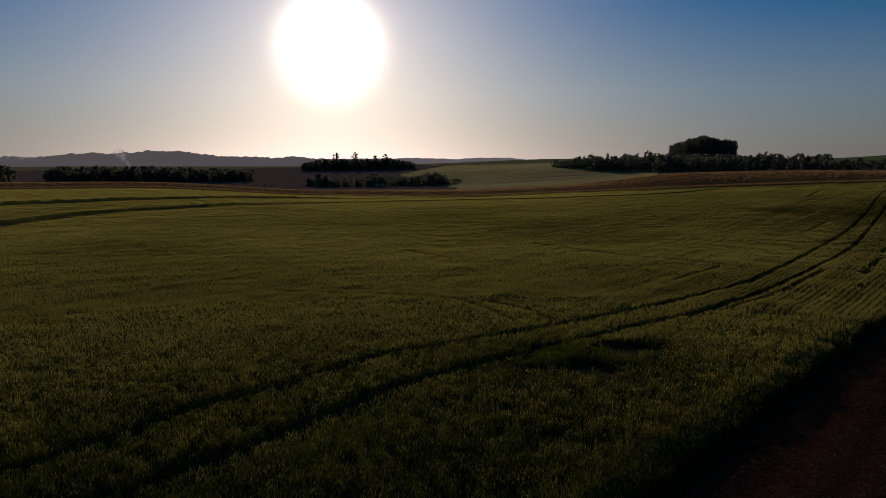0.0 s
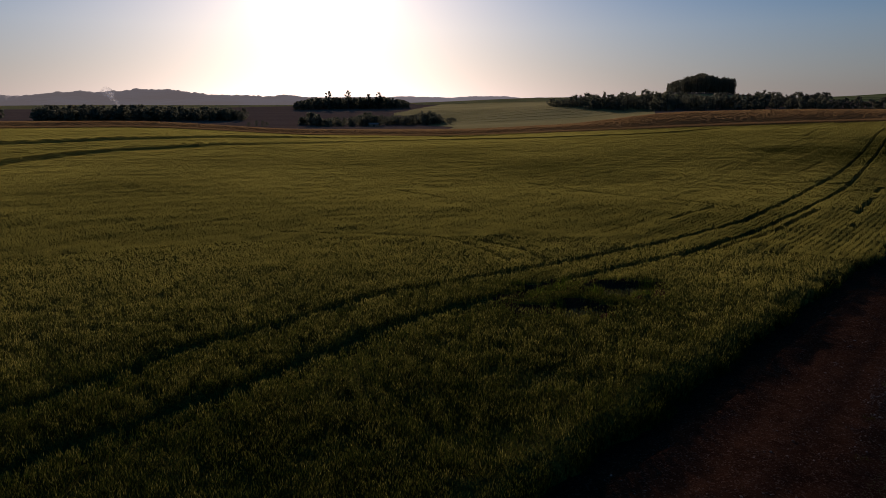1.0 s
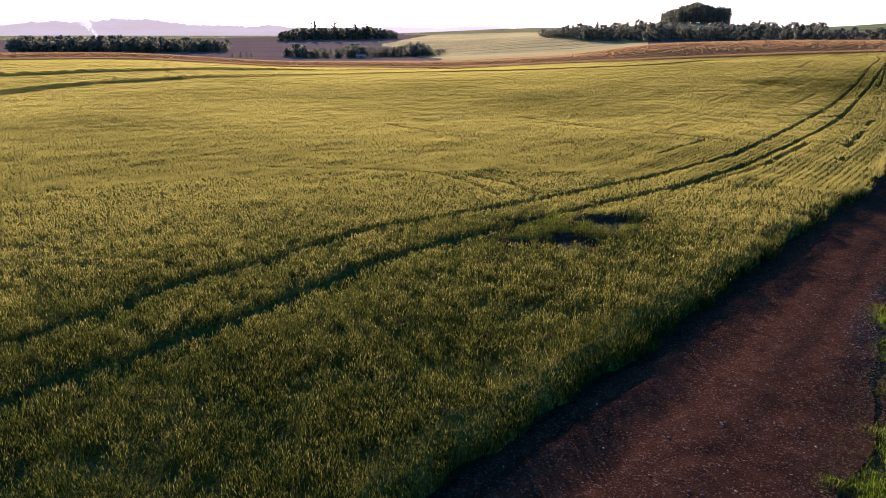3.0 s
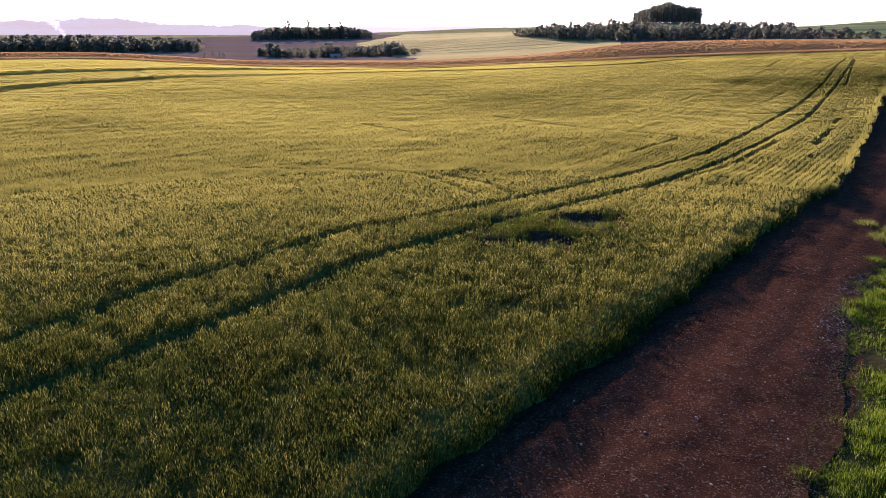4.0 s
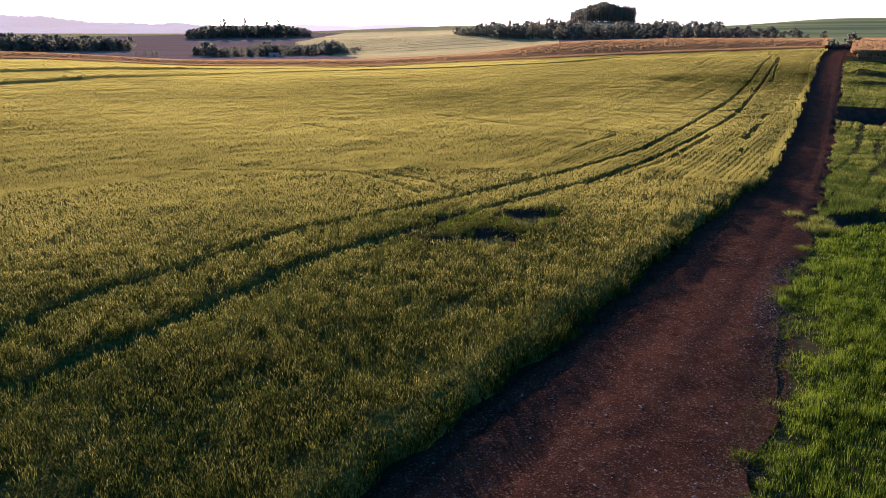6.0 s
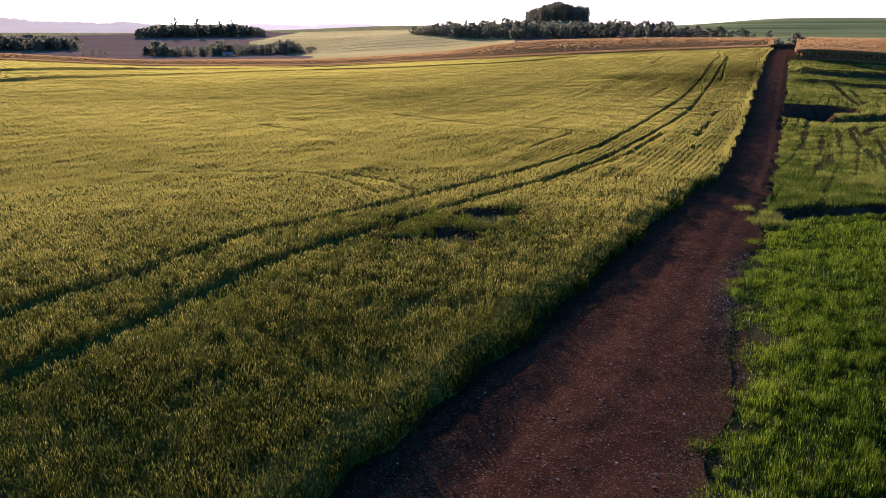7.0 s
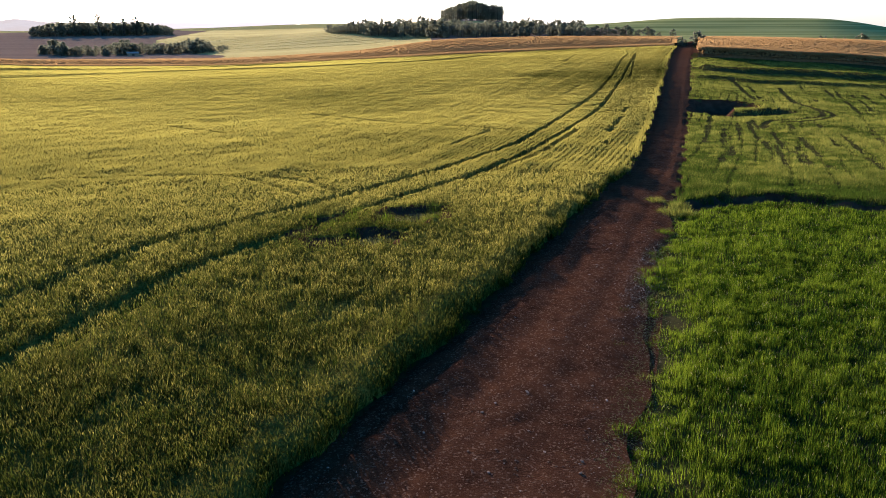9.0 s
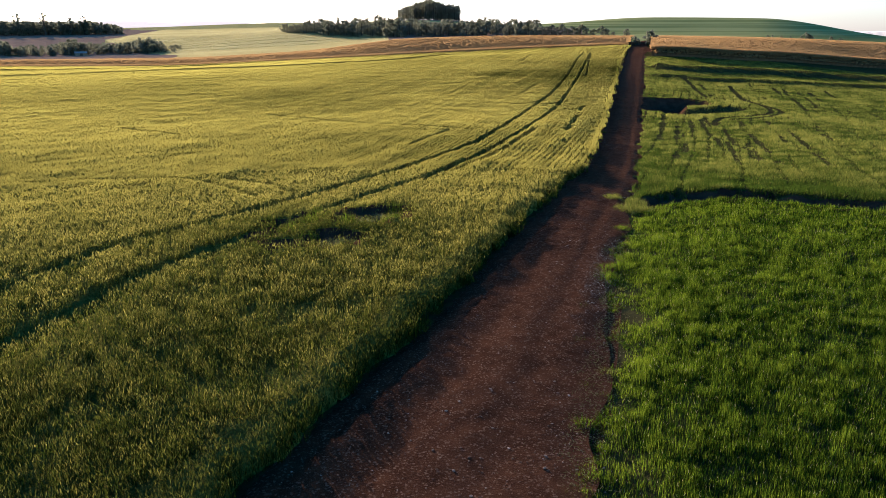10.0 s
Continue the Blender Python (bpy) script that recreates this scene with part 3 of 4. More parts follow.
SOFT = [
    flowing([(-8.73, 37.34), (-3.104, 36.4), (0.0, 35.2), (2.0, 32.5), (3.2, 29.7)]),
    flowing([(2.425, 34.44), (3.783, 32.69), (4.607, 30.65), (5.141, 29.1)]),
    flowing([(-15.52, 21.92), (-13.77, 22.21), (-12.03, 21.82)]),
    flowing([(14.3, 41.5), (17.0, 44.4), (19.6, 47.6)]),
    flowing([(30.5, 74.3), (35.3, 81.2)]),
    flowing([(39.4, 72.7), (46.2, 81.8)]),
    flowing([(19.3, 66.3), (24.4, 63.9), (29.6, 61.7)]),
    flowing([(-6.0, 59.5), (-3.9, 57.6), (-1.6, 54.4), (0.8, 51.8)]),
    flowing([(7.7, 63.2), (11.1, 58.3), (14.2, 54.1), (16.3, 52.1), (19.5, 48.5), (21.9, 45.4)]),
    flowing([(25.6, 87.8), (31.4, 86.4), (38.7, 88.0)]),
]
DASHES = [flowing([(28.7, 45.6), (30.9, 48.6), (33.7, 52.3), (36.8, 56.4)]), flowing([(37.9, 58.1), (40.6, 61.6)]), flowing([(44.5, 67.0), (46.2, 68.4)]), flowing([(25.1, 40.3), (25.8, 41.3)])]
BARE = [(3.5, 25.4, 0.7, 0.4), (4.56, 25.3, 0.5, 0.35), (7.0, 25.0, 1.5, 1.05), (8.15, 25.7, 0.8, 0.5), (3.1, 22.5, 0.9, 0.45), (5.0, 22.6, 1.15, 0.8)]


def wheat_stand(x, y):
    """How upright the wheat stands: 1 whole, 0 trodden bare."""
    keep = np.ones(len(x))
    r = np.hypot(x, y)
    rag = 0.16 * (wave_noise(x, y, 0.5) - 0.5) * (1 - 0.8 * smooth(60, 95, r))
    for line in TRACKS:
        keep = np.minimum(keep, smooth(0.14, 0.3, along(line, x, y) + rag + 0.06 * smooth(32, 60, r) - 0.09 * (1 - smooth(17, 28, r))))
    for line in DASHES:
        keep = np.minimum(keep, smooth(0.04, 0.2, along(line, x, y) + 1.6 * rag + 0.5 * (wave_noise(x, y + 40, 1.1) - 0.55)))
    for line in WHEAT_BANKS:
        keep = np.minimum(keep, 0.45 + 0.55 * smooth(0.3, 0.7, along(line, x + 0.5, y + 1.1) + rag))
    for line in FAINT:
        keep = np.minimum(keep, 0.25 + 0.75 * smooth(0.05, 0.26, along(line, x, y) + rag - 0.06 * smooth(45, 70, r)))
    for line in SOFT:
        keep = np.minimum(keep, 0.75 + 0.25 * smooth(0.05, 0.3, along(line, x, y) + rag))
    for bx, by, sx, sy in BARE:
        keep = np.minimum(keep, smooth(0.75, 1.15, np.hypot((x - bx) / sx, (y - by) / sy) + 2 * rag))
    return keep


def ripe_and_light(x, y):
    """Streaks of taller and paler wheat, and its tone: ripening, with sunlight painted in by distance and bearing."""
    ux, uy = 0.63, 0.777
    r = np.hypot(x, y)
    # lodged streaks along the drilled rows, and some across them on the flatter side
    turn = smooth(8, 24, np.degrees(np.arctan2(x, y)))
    rows = wave_noise((x * ux + y * uy) / 13, (x * uy - y * ux) / 0.55, 1.0) * 0.6 + wave_noise((x * ux + y * uy) / 26, (x * uy - y * ux) / 1.7, 1.0) * 0.4
    streak = rows * (0.6 + 0.4 * turn) + 0.4 * (1 - turn) * wave_noise((x * 0.97 + y * 0.25) / 9, (y * 0.97 - x * 0.25) / 0.9, 1.0)
    # distance and leftward terms paint in low-sun brightness; patches and streaks are ripening
    ripe_lit = 0.0 + 0.45 * (wave_noise(x, y, 14) - 0.5) + 0.16 * (wave_noise(x, y, 1.1) - 0.5) + 0.3 * (wave_noise(x, y, 0.4) - 0.5) * (1 - smooth(25, 50, r)) + 0.4 * (wave_noise(x, y, 0.24) - 0.5) * (1 - smooth(18, 34, r)) + 0.56 * smooth(2.6, 3.5, np.log(r)) + 0.2 * smooth(40, 110, r) + 0.08 * smooth(20, 32, r) - 0.4 * np.exp(-(((x - 5) / 4) ** 2) - ((y - 24) / 2.5) ** 2)
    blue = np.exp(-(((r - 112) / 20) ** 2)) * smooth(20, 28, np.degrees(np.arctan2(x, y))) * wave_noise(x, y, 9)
    ripe_lit = ripe_lit - 0.14 + 0.26 * smooth(2, -24, np.degrees(np.arctan2(x, y))) * smooth(35, 80, r) + 0.3 * smooth(105, 140, r) * smooth(22, 8, np.degrees(np.arctan2(x, y))) - 0.55 * blue + 0.34 * (streak - 0.5) * smooth(15, 45, r)
    return streak, ripe_lit


def wheat_height(x, y, streak):
    """Usual height of the standing wheat."""
    swell = wave_noise(x, y, 6.0) * 0.5 + wave_noise(x + 50, y, 1.3) * 0.5
    return 0.61 + 0.18 * (swell - 0.5) + 0.13 * (streak - 0.5) * smooth(15, 45, np.hypot(x, y))


def wheat_places(rng, count, r0, r1, thin):
    """Places of plants on drilled rows that run with the road, their sizes and how they stand."""
    x, y, s = scattered(rng, count, -42, 42, r0, r1, thin)
    ux, uy = 0.63, 0.777
    q, p = x * uy - y * ux, x * ux + y * uy
    pitch = np.where(np.hypot(x, y) < 26, 0.17, 0.34)
    q = np.round(q / pitch) * pitch + rng.normal(0, 0.055, len(q)) * np.minimum(s, 2.2)
    x, y = q * uy + p * ux, -q * ux + p * uy
    edge = left_of_road(x, y) + ragged(x, y)
    back = wheat_edge(np.hypot(x, y))
    inside = edge > back
    x, y, s, edge = x[inside], y[inside], s[inside], (edge - back + 0.4)[inside]
    stand = wheat_stand(x, y)
    thinned = 0.1 + smooth(0.34, 0.6, wave_noise(x, y, 0.24) * 0.6 + wave_noise(x + 20, y, 0.7) * 0.28 + wave_noise(x, y, 2.7) * 0.12)
    ok = rng.rand(len(x)) < 0.03 + stand * np.where(edge < 1.2, 0.9, np.maximum(thinned, smooth(15, 38, np.hypot(x, y))))
    x, y, s, stand, edge = x[ok], y[ok], s[ok], stand[ok], edge[ok]
    r = np.hypot(x, y)
    streak, ripe_lit = ripe_and_light(x, y)
    h = (wheat_height(x, y, streak) + 0.14 * rng.rand(len(x)) ** 2 * (1 - 0.6 * smooth(16, 36, r))) * (0.35 + 0.65 * stand) * (1.0 + 0.05 * (1 - smooth(1.5, 3.5, edge)) * (1 - smooth(25, 45, r)))
    # shorter, uneven plants along the margin
    h = h * (1 - 0.5 * (1 - smooth(0.4, 1.15, edge)) * rng.rand(len(x)) ** 0.6 * (1 - smooth(30, 50, r)))
    return x, y, s, land(x, y), h, stand, edge, ripe_lit


def build_wheat():
    rng = np.random.RandomState(11)
    x, y, s, z, h, stand, edge, ripe_lit = wheat_places(rng, 165000, 7.5, 38, 16.0)
    n_ = len(x)
    low = np.where((edge < 1.3) | (stand < 0.9), 0.12, 0.55)
    # tone drop along the margin: the shade on its near face, put into the colour
    side = 0.5 * (1 - smooth(0.6, 1.5, edge))
    pieces = []
    a, f = rng.uniform(0, 2 * np.pi, n_), rng.uniform(0, np.pi, n_)
    reach = rng.uniform(0.04, 0.2, n_) * np.sqrt(s)
    pieces.append(blade_arrays(x + rng.normal(0, 0.03, n_), y + rng.normal(0, 0.03, n_), z + h * low, h * (0.93 - low) * rng.uniform(0.6, 1.0, n_), 0.014 * s, np.cos(a) * reach, np.sin(a) * reach, f, ripe_lit - side + rng.normal(-0.05, 0.24, n_), 0))
    # two ears on every plant, each upright on its stalk
    for k in range(2):
        a, f = rng.uniform(0, 2 * np.pi, n_), 0.16 + rng.uniform(-1.57, 1.57, n_) * (1 - 0.7 * smooth(12, 30, np.hypot(x, y)))
        reach = rng.uniform(0.0, 0.055, n_)
        px, py = x + k * rng.normal(0, 0.06, n_), y + k * rng.normal(0, 0.06, n_)
        top = h * (1 - 0.14 * k * rng.rand(n_))
        pieces.append(head_arrays(px, py, z + top * 0.88, top * 0.1 + 0.025, 0.0135 * s, np.cos(a) * reach, np.sin(a) * reach, f, ripe_lit - 0.5 * side + rng.normal(0.02, 0.2, n_) * (1 - 0.5 * smooth(18, 32, np.hypot(x, y))), 1))
    # farther off only the tips stand out
    x, y, s, z, h, stand, edge, ripe_lit = wheat_places(rng, 650000, 36, 192, 32.0)
    m = len(x)
    low = np.where((edge < 1.0) | (stand < 0.9), 0.5, 0.8 + 0.06 * smooth(38, 75, np.hypot(x, y)))
    a, f = rng.uniform(0, 2 * np.pi, m), 0.16 + rng.normal(0, 0.4, m)
    reach = rng.uniform(0.01, 0.08, m)
    pieces.append(spike_arrays(x, y, z + h * low, h * (1 - low), 0.025 * s, np.cos(a) * reach, np.sin(a) * reach, f, ripe_lit + rng.normal(0, 0.07, m), 1))
    # the closed mass of lower leaves
    az = np.radians(np.arange(-55, 48, 0.35))
    rr = np.concatenate([6.5 * 1.018 ** np.arange(140), 6.5 * 1.018**140 * 1.008 ** np.arange(112)])
    a, r = np.meshgrid(az, rr[rr < 192])
    gx, gy = r * np.sin(a), r * np.cos(a)
    inner = left_of_road(gx, gy) + ragged(gx, gy) - wheat_edge(r) + 0.35
    streak, ripe_lit = ripe_and_light(gx, gy)
    full = 0.47 + 0.05 * (1 - smooth(0.9, 2.2, inner)) * (1 - smooth(25, 45, r)) + (wheat_height(gx, gy, streak) - 0.13 - 0.47) * smooth(20, 45, r)
    gz = land(gx, gy) + (full - 0.15 * smooth(0.9, 2.2, inner) * (1 - smooth(15, 32, r))) * wheat_stand(gx.ravel(), gy.ravel()).reshape(gx.shape) * smooth(0.45, 1.15, inner) + 0.12 * (1 - 0.6 * smooth(25, 60, r)) * (wave_noise(gx, gy, 0.45) - 0.5) - 0.2 * smooth(0.6, 0.3, inner)
    i, j = np.meshgrid(np.arange(len(az) - 1), np.arange(gx.shape[0] - 1))
    n2 = len(az)
    quads = np.stack([j * n2 + i, j * n2 + i + 1, (j + 1) * n2 + i + 1, (j + 1) * n2 + i], -1).reshape(-1, 4)
    whole = wheat_stand(gx.ravel(), gy.ravel())
    quads = quads[(inner.ravel()[quads].min(axis=1) > 0.3) & ((whole[quads].mean(axis=1) > 0.1) | (r.ravel()[quads[:, 0]] > 40))]
    cx, cy = gx.ravel()[quads].mean(axis=1), gy.ravel()[quads].mean(axis=1)
    bare = (np.hypot((cx - 6) / 4, (cy - 24.2) / 2.6) < 1) & (whole[quads].min(axis=1) < 0.8)
    pieces.append((np.stack([gx, gy, gz], -1).reshape(-1, 3), quads, np.full((len(quads), 1), 4), ripe_lit.ravel() - 0.05, np.where(bare, 3, np.where(np.hypot(cx, cy) + 16 * rng.rand(len(cx)) > 44, 1, 2))[:, None]))
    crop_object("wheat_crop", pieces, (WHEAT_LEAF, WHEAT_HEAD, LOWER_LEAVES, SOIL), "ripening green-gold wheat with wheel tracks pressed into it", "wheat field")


build_wheat()


# ---- the meadow beside the road ----
def build_grass():
    rng = np.random.RandomState(12)
    x, y, s = scattered(rng, 580000, 27, 64, 6.0, 36, 20.0)
    right = right_of_road(x, y) + 1.1 * (wave_noise(x, y, 1.5) - 0.5) + 0.8 * (wave_noise(x, y, 0.6) - 0.5)
    gap = along(DITCH, x, y)
    near_side = y < np.interp(x, DX, DY)
    ok = (right > 0.1) & near_side & (rng.rand(len(x)) < 0.06 + smooth(0.15, 0.7, gap)) & (rng.rand(len(x)) < smooth(0.1, 0.7, right) + 0.1) & (rng.rand(len(x)) < 0.38 + 1.0 * smooth(0.25, 0.65, wave_noise(x, y, 0.28) * 0.5 + wave_noise(x, y, 0.8) * 0.5))
    x, y, s, right, gap = x[ok], y[ok], s[ok], right[ok], gap[ok]
    m = len(x)
    swell = wave_noise(x, y, 2.3) * 0.3 + wave_noise(x, y, 0.9) * 0.35 + wave_noise(x, y, 0.33) * 0.35
    tuft = wave_noise(x, y, 0.15) * 0.55 + wave_noise(x + 11, y, 0.36) * 0.45
    h = (0.0 + 0.09 * swell + 0.27 * tuft) * rng.uniform(0.5, 1.15, m) * (0.45 + 0.55 * smooth(0.4, 1.4, right))
    a, f = rng.uniform(0, 2 * np.pi, m), rng.uniform(0, np.pi, m)
    reach = h * rng.uniform(0.05, 0.3, m)
    # low tufts get a darker tone, shade of the gaps painted in
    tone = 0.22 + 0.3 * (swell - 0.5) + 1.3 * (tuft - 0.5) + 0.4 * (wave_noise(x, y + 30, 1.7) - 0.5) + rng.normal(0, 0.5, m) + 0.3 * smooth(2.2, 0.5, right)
    some = rng.rand(m) < 0.014
    k = int(some.sum())
    flecks = spike_arrays(x[some], y[some], land(x[some], y[some]) + h[some] * 0.7, 0.06 + 0 * x[some], 0.012 * s[some], rng.normal(0, 0.02, k), rng.normal(0, 0.02, k), rng.uniform(0, 3.14, k), rng.uniform(0.4, 1, k), 1)
    bx, by, bs = scattered(rng, 45000, 64, 235, 0.5, 14, 8.0)
    inside = right_of_road(bx, by) > 0.6
    bx, by, bs = bx[inside], by[inside], bs[inside]
    q = len(bx)
    a2 = rng.uniform(0, 2 * np.pi, q)
    behind = spike_arrays(bx, by, land(bx, by), rng.uniform(0.08, 0.2, q), 0.014 * bs, 0.05 * np.cos(a2), 0.05 * np.sin(a2), rng.uniform(0, np.pi, q), np.clip(rng.normal(0.4, 0.35, q), 0, 1), 0)
    # straw and dead stems strewn on the worn verge
    q = 7500
    ly = np.where(rng.rand(q) < 0.45, 16.5 + 2.4 * rng.normal(0, 1, q), 7 + 20 * rng.rand(q) ** 1.4).clip(7, 27)
    lx = np.interp(ly, RY, RX) + rng.normal(-0.15, 0.45, q)
    a2, far = rng.uniform(0, 2 * np.pi, q), rng.uniform(0.03, 0.11, q)
    straw = spike_arrays(lx, ly, np.maximum(land(lx, ly), height(lx, ly) - 0.02) + 0.02, rng.uniform(0.0, 0.02, q), 0.012 + 0 * lx, far * np.cos(a2), far * np.sin(a2), a2 + 1.57, rng.uniform(0, 1, q), 1)
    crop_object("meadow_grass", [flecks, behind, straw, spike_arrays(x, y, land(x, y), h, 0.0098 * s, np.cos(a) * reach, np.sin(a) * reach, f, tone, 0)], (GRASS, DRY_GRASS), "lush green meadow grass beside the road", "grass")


LOOPS = [
    flowing([(76.4, 88.0), (71.5, 80.7), (66.3, 73.4), (63.2, 68.0), (64.6, 64.6), (63.3, 60.2), (61.3, 56.7), (59.7, 54.8), (57.3, 53.2), (54.5, 52.7), (50.6, 52.3), (48.6, 50.9), (46.6, 48.8)]),
    flowing([(76.2, 78.0), (68.2, 68.2), (64.5, 62.6), (62.0, 56.4), (60.0, 53.8), (58.0, 52.5), (54.2, 51.3), (50.9, 51.2)]),
]
UPPER_LANES = [
    flowing([(81.9, 75.7), (77.1, 69.9), (70.9, 63.1)]),
    flowing([(82.5, 74.4), (72.0, 63.0), (64.0, 54.1)]),
    flowing([(81.9, 71.5), (75.6, 64.1), (66.9, 55.2)]),
    flowing([(86.9, 74.5), (79.1, 66.0), (72.3, 58.7), (70.0, 55.7)]),
    flowing([(87.9, 71.8), (80.1, 63.1)]),
    flowing([(72.8, 80.5), (68.6, 74.4), (64.0, 68.5)]),
    flowing([(81.6, 79.7), (70.2, 66.1), (68.1, 63.6)]),
]
LOWER_LANES = [
    flowing([(48.8, 54.8), (43.5, 48.4), (38.4, 42.4)]),
    flowing([(48.3, 52.6), (39.8, 41.9)]),
    flowing([(49.5, 53.4), (40.2, 41.8), (37.1, 38.0)]),
    flowing([(51.4, 50.9), (42.8, 40.5), (38.8, 35.6), (34.2, 30.2)]),
    flowing([(39.8, 40.3), (32.2, 31.4)]),
    flowing([(42.8, 42.5), (33.1, 30.8)]),
    flowing([(52.8, 48.9), (45.8, 40.9), (40.6, 34.9)]),
    flowing([(49.5, 43.4), (41.6, 34.4), (35.7, 27.9)]),
    flowing([(53.0, 43.7), (44.9, 34.9)]),
    flowing([(48.5, 58.3), (42.5, 51.1), (36, 43.5)]),
    flowing([(43.7, 50.5), (30.4, 34.9)]),
    flowing([(40.4, 45.9), (28.6, 31.8)]),
    flowing([(47.1, 48.6), (38.7, 38.3)]),
    flowing([(40.5, 39.0), (32.7, 29.8)]),
    flowing([(55.1, 44.9), (58.4, 44.1)]),
]


def build_weeds():
    rng = np.random.RandomState(13)
    x, y, s = scattered(rng, 560000, 34, 64, 22, 165, 36.0)
    right = right_of_road(x, y) + 0.8 * (wave_noise(x, y, 1.6) - 0.5)
    az, r = np.degrees(np.arctan2(x, y)), np.hypot(x, y)
    gap = along(DITCH, x, y)
    far_side = y > np.interp(x, DX, DY)
    ok = (right > 0.1) & far_side & (gap > 0.35 + 0.6 * wave_noise(x, y, 0.8)) & (r < corn_front(az) - 1) & (along(HOLLOW, x, y) > 3.3 + 0.8 * wave_noise(x, y, 2.0))
    # lanes run with the road, broken here and there, and a swath was turned round the hollow
    p = x * 0.68 + y * 0.733
    q = (x * 0.733 - y * 0.68 + 5.0 * (wave_noise(x, y, 26) - 0.5) + 0.4 * (wave_noise(x, y, 3) - 0.5)) / 1.05
    number = np.round(q)
    lane = np.abs(q - number) * 1.05 + 0.16 * (wave_noise(x, y, 0.9) - 0.5)
    worn = smooth(0.35, 0.6, wave_noise(p / 9 + 3.7 * number, number * 1.0, 1.0) * 0.65 + wave_noise(x, y + 70, 9.0) * 0.35) * smooth(28, 36, r) * (1 - smooth(92, 105, r))
    keep = 1 - 0.55 * worn * (1 - smooth(0.04, 0.2, lane))
    for k, line in enumerate((*LOOPS, *UPPER_LANES, *LOWER_LANES)):
        loop = k < len(LOOPS)
        broken = 0.0 if loop else 0.3 * smooth(0.55, 0.75, wave_noise(x + 9 * k, y, 3.0))
        half = 0.22 if loop else 0.12
        keep = np.minimum(keep, (0.0 if loop else 0.12) + (1.0 if loop else 0.88) * smooth(half, half + 0.22, along(line, x, y) + broken + 0.3 * (wave_noise(x, y, 0.8) - 0.5)))
    ok &= rng.rand(len(x)) < 0.06 + keep
    keep = keep[ok]
    x, y, s, right, r, gap = x[ok], y[ok], s[ok], right[ok], r[ok], gap[ok]
    m = len(x)
    swell = wave_noise(x, y, 4.0) * 0.5 + wave_noise(x, y, 1.1) * 0.5
    h = (0.07 + 0.21 * swell) * rng.uniform(0.6, 1.25, m) * (0.3 + 0.7 * keep) * (1 - 0.6 * smooth(2.5, 1.0, along(DIP, x, y)))
    a, f = rng.uniform(0, 2 * np.pi, m), rng.uniform(0, np.pi, m)
    reach = h * rng.uniform(0.1, 0.6, m)
    tone = 0.38 + 1.1 * (swell - 0.5) + 0.5 * (wave_noise(x, y, 0.6) - 0.5) + rng.normal(0, 0.24, m) - 0.2 * smooth(7, 2, gap) - 0.3 * smooth(52, 34, r) - 0.25 * (1 - keep)
    crop_object("weedy_field", [spike_arrays(x, y, land(x, y), h, 0.022 * s, np.cos(a) * reach, np.sin(a) * reach, f, tone, 0)], (WEEDS,), "pale green weedy field with bent mown lanes", "weeds")


build_grass()
build_weeds()


def grass_clump(x, y, wide, tall, material, label, seed, group="clumps along the verge"):
    """One tuft with its own crown of blades."""
    rng = np.random.RandomState(seed)
    m = int(480 * wide)
    a, d = rng.uniform(0, 6.283, m), wide / 2 * np.sqrt(rng.rand(m))
    px, py = d * np.cos(a), d * np.sin(a)
    h = tall * rng.uniform(0.5, 1.1, m) * (1 - 0.6 * (2 * d / wide) ** 2)
    v, c, s, t, k = blade_arrays(px, py, 0 * px - 0.03, h, 0.01 + 0 * px, px * 0.25 + rng.normal(0, 0.05, m), py * 0.25 + rng.normal(0, 0.05, m), rng.uniform(0, 3.14, m), np.clip(rng.normal(0.25 if material is WHEAT_LEAF else 0.5, 0.25, m), 0, 1), 0)
    me = raw_mesh("grass_clump", v, c.ravel(), s.ravel(), tone=t)
    me.materials.append(material)
    ob = tagged(new("grass_clump", me), label, "grass clump", group)
    ob.location = (x, y, float(land(x, y)))


for k, (cx, cy, wide, tall) in enumerate([(6.65, 9.4, 0.5, 0.24), (7.5, 10.7, 0.4, 0.14), (8.6, 12.6, 0.4, 0.14), (9.9, 14.4, 0.5, 0.16), (11.9, 16.2, 0.9, 0.35), (12.4, 16.9, 0.8, 0.3), (13.0, 16.9, 0.9, 0.35), (13.6, 18.6, 0.6, 0.2), (15.9, 20.9, 0.7, 0.3)]):
    grass_clump(cx, cy, wide, tall, GRASS, "low yellow-green grass clump at the road's edge", 60 + k)
verge = np.random.RandomState(44)
for k in range(44):
    cy = 7.5 + 38 * verge.rand() ** 1.5
    cx = float(np.interp(cy, RY, RX)) + verge.uniform(-0.05, 0.7)
    dry = k % 3 == 2
    grass_clump(cx, cy, verge.uniform(0.2, 0.6), verge.uniform(0.06, 0.17), WEEDS if dry else GRASS, "low pale weed clump on the worn verge" if dry else "low yellow-green grass clump at the road's edge", 200 + k)
for k in range(30):
    cy = 9.5 + 40 * verge.rand() ** 1.5
    cx = float(np.interp(cy, LY, LX)) - verge.uniform(0.1, 0.5) - 1.2 * float(wheat_edge(1.15 * cy))
    grass_clump(cx, cy, verge.uniform(0.3, 0.7), verge.uniform(0.15, 0.35), WHEAT_LEAF, "dark green weed clump at the foot of the wheat", 300 + k)
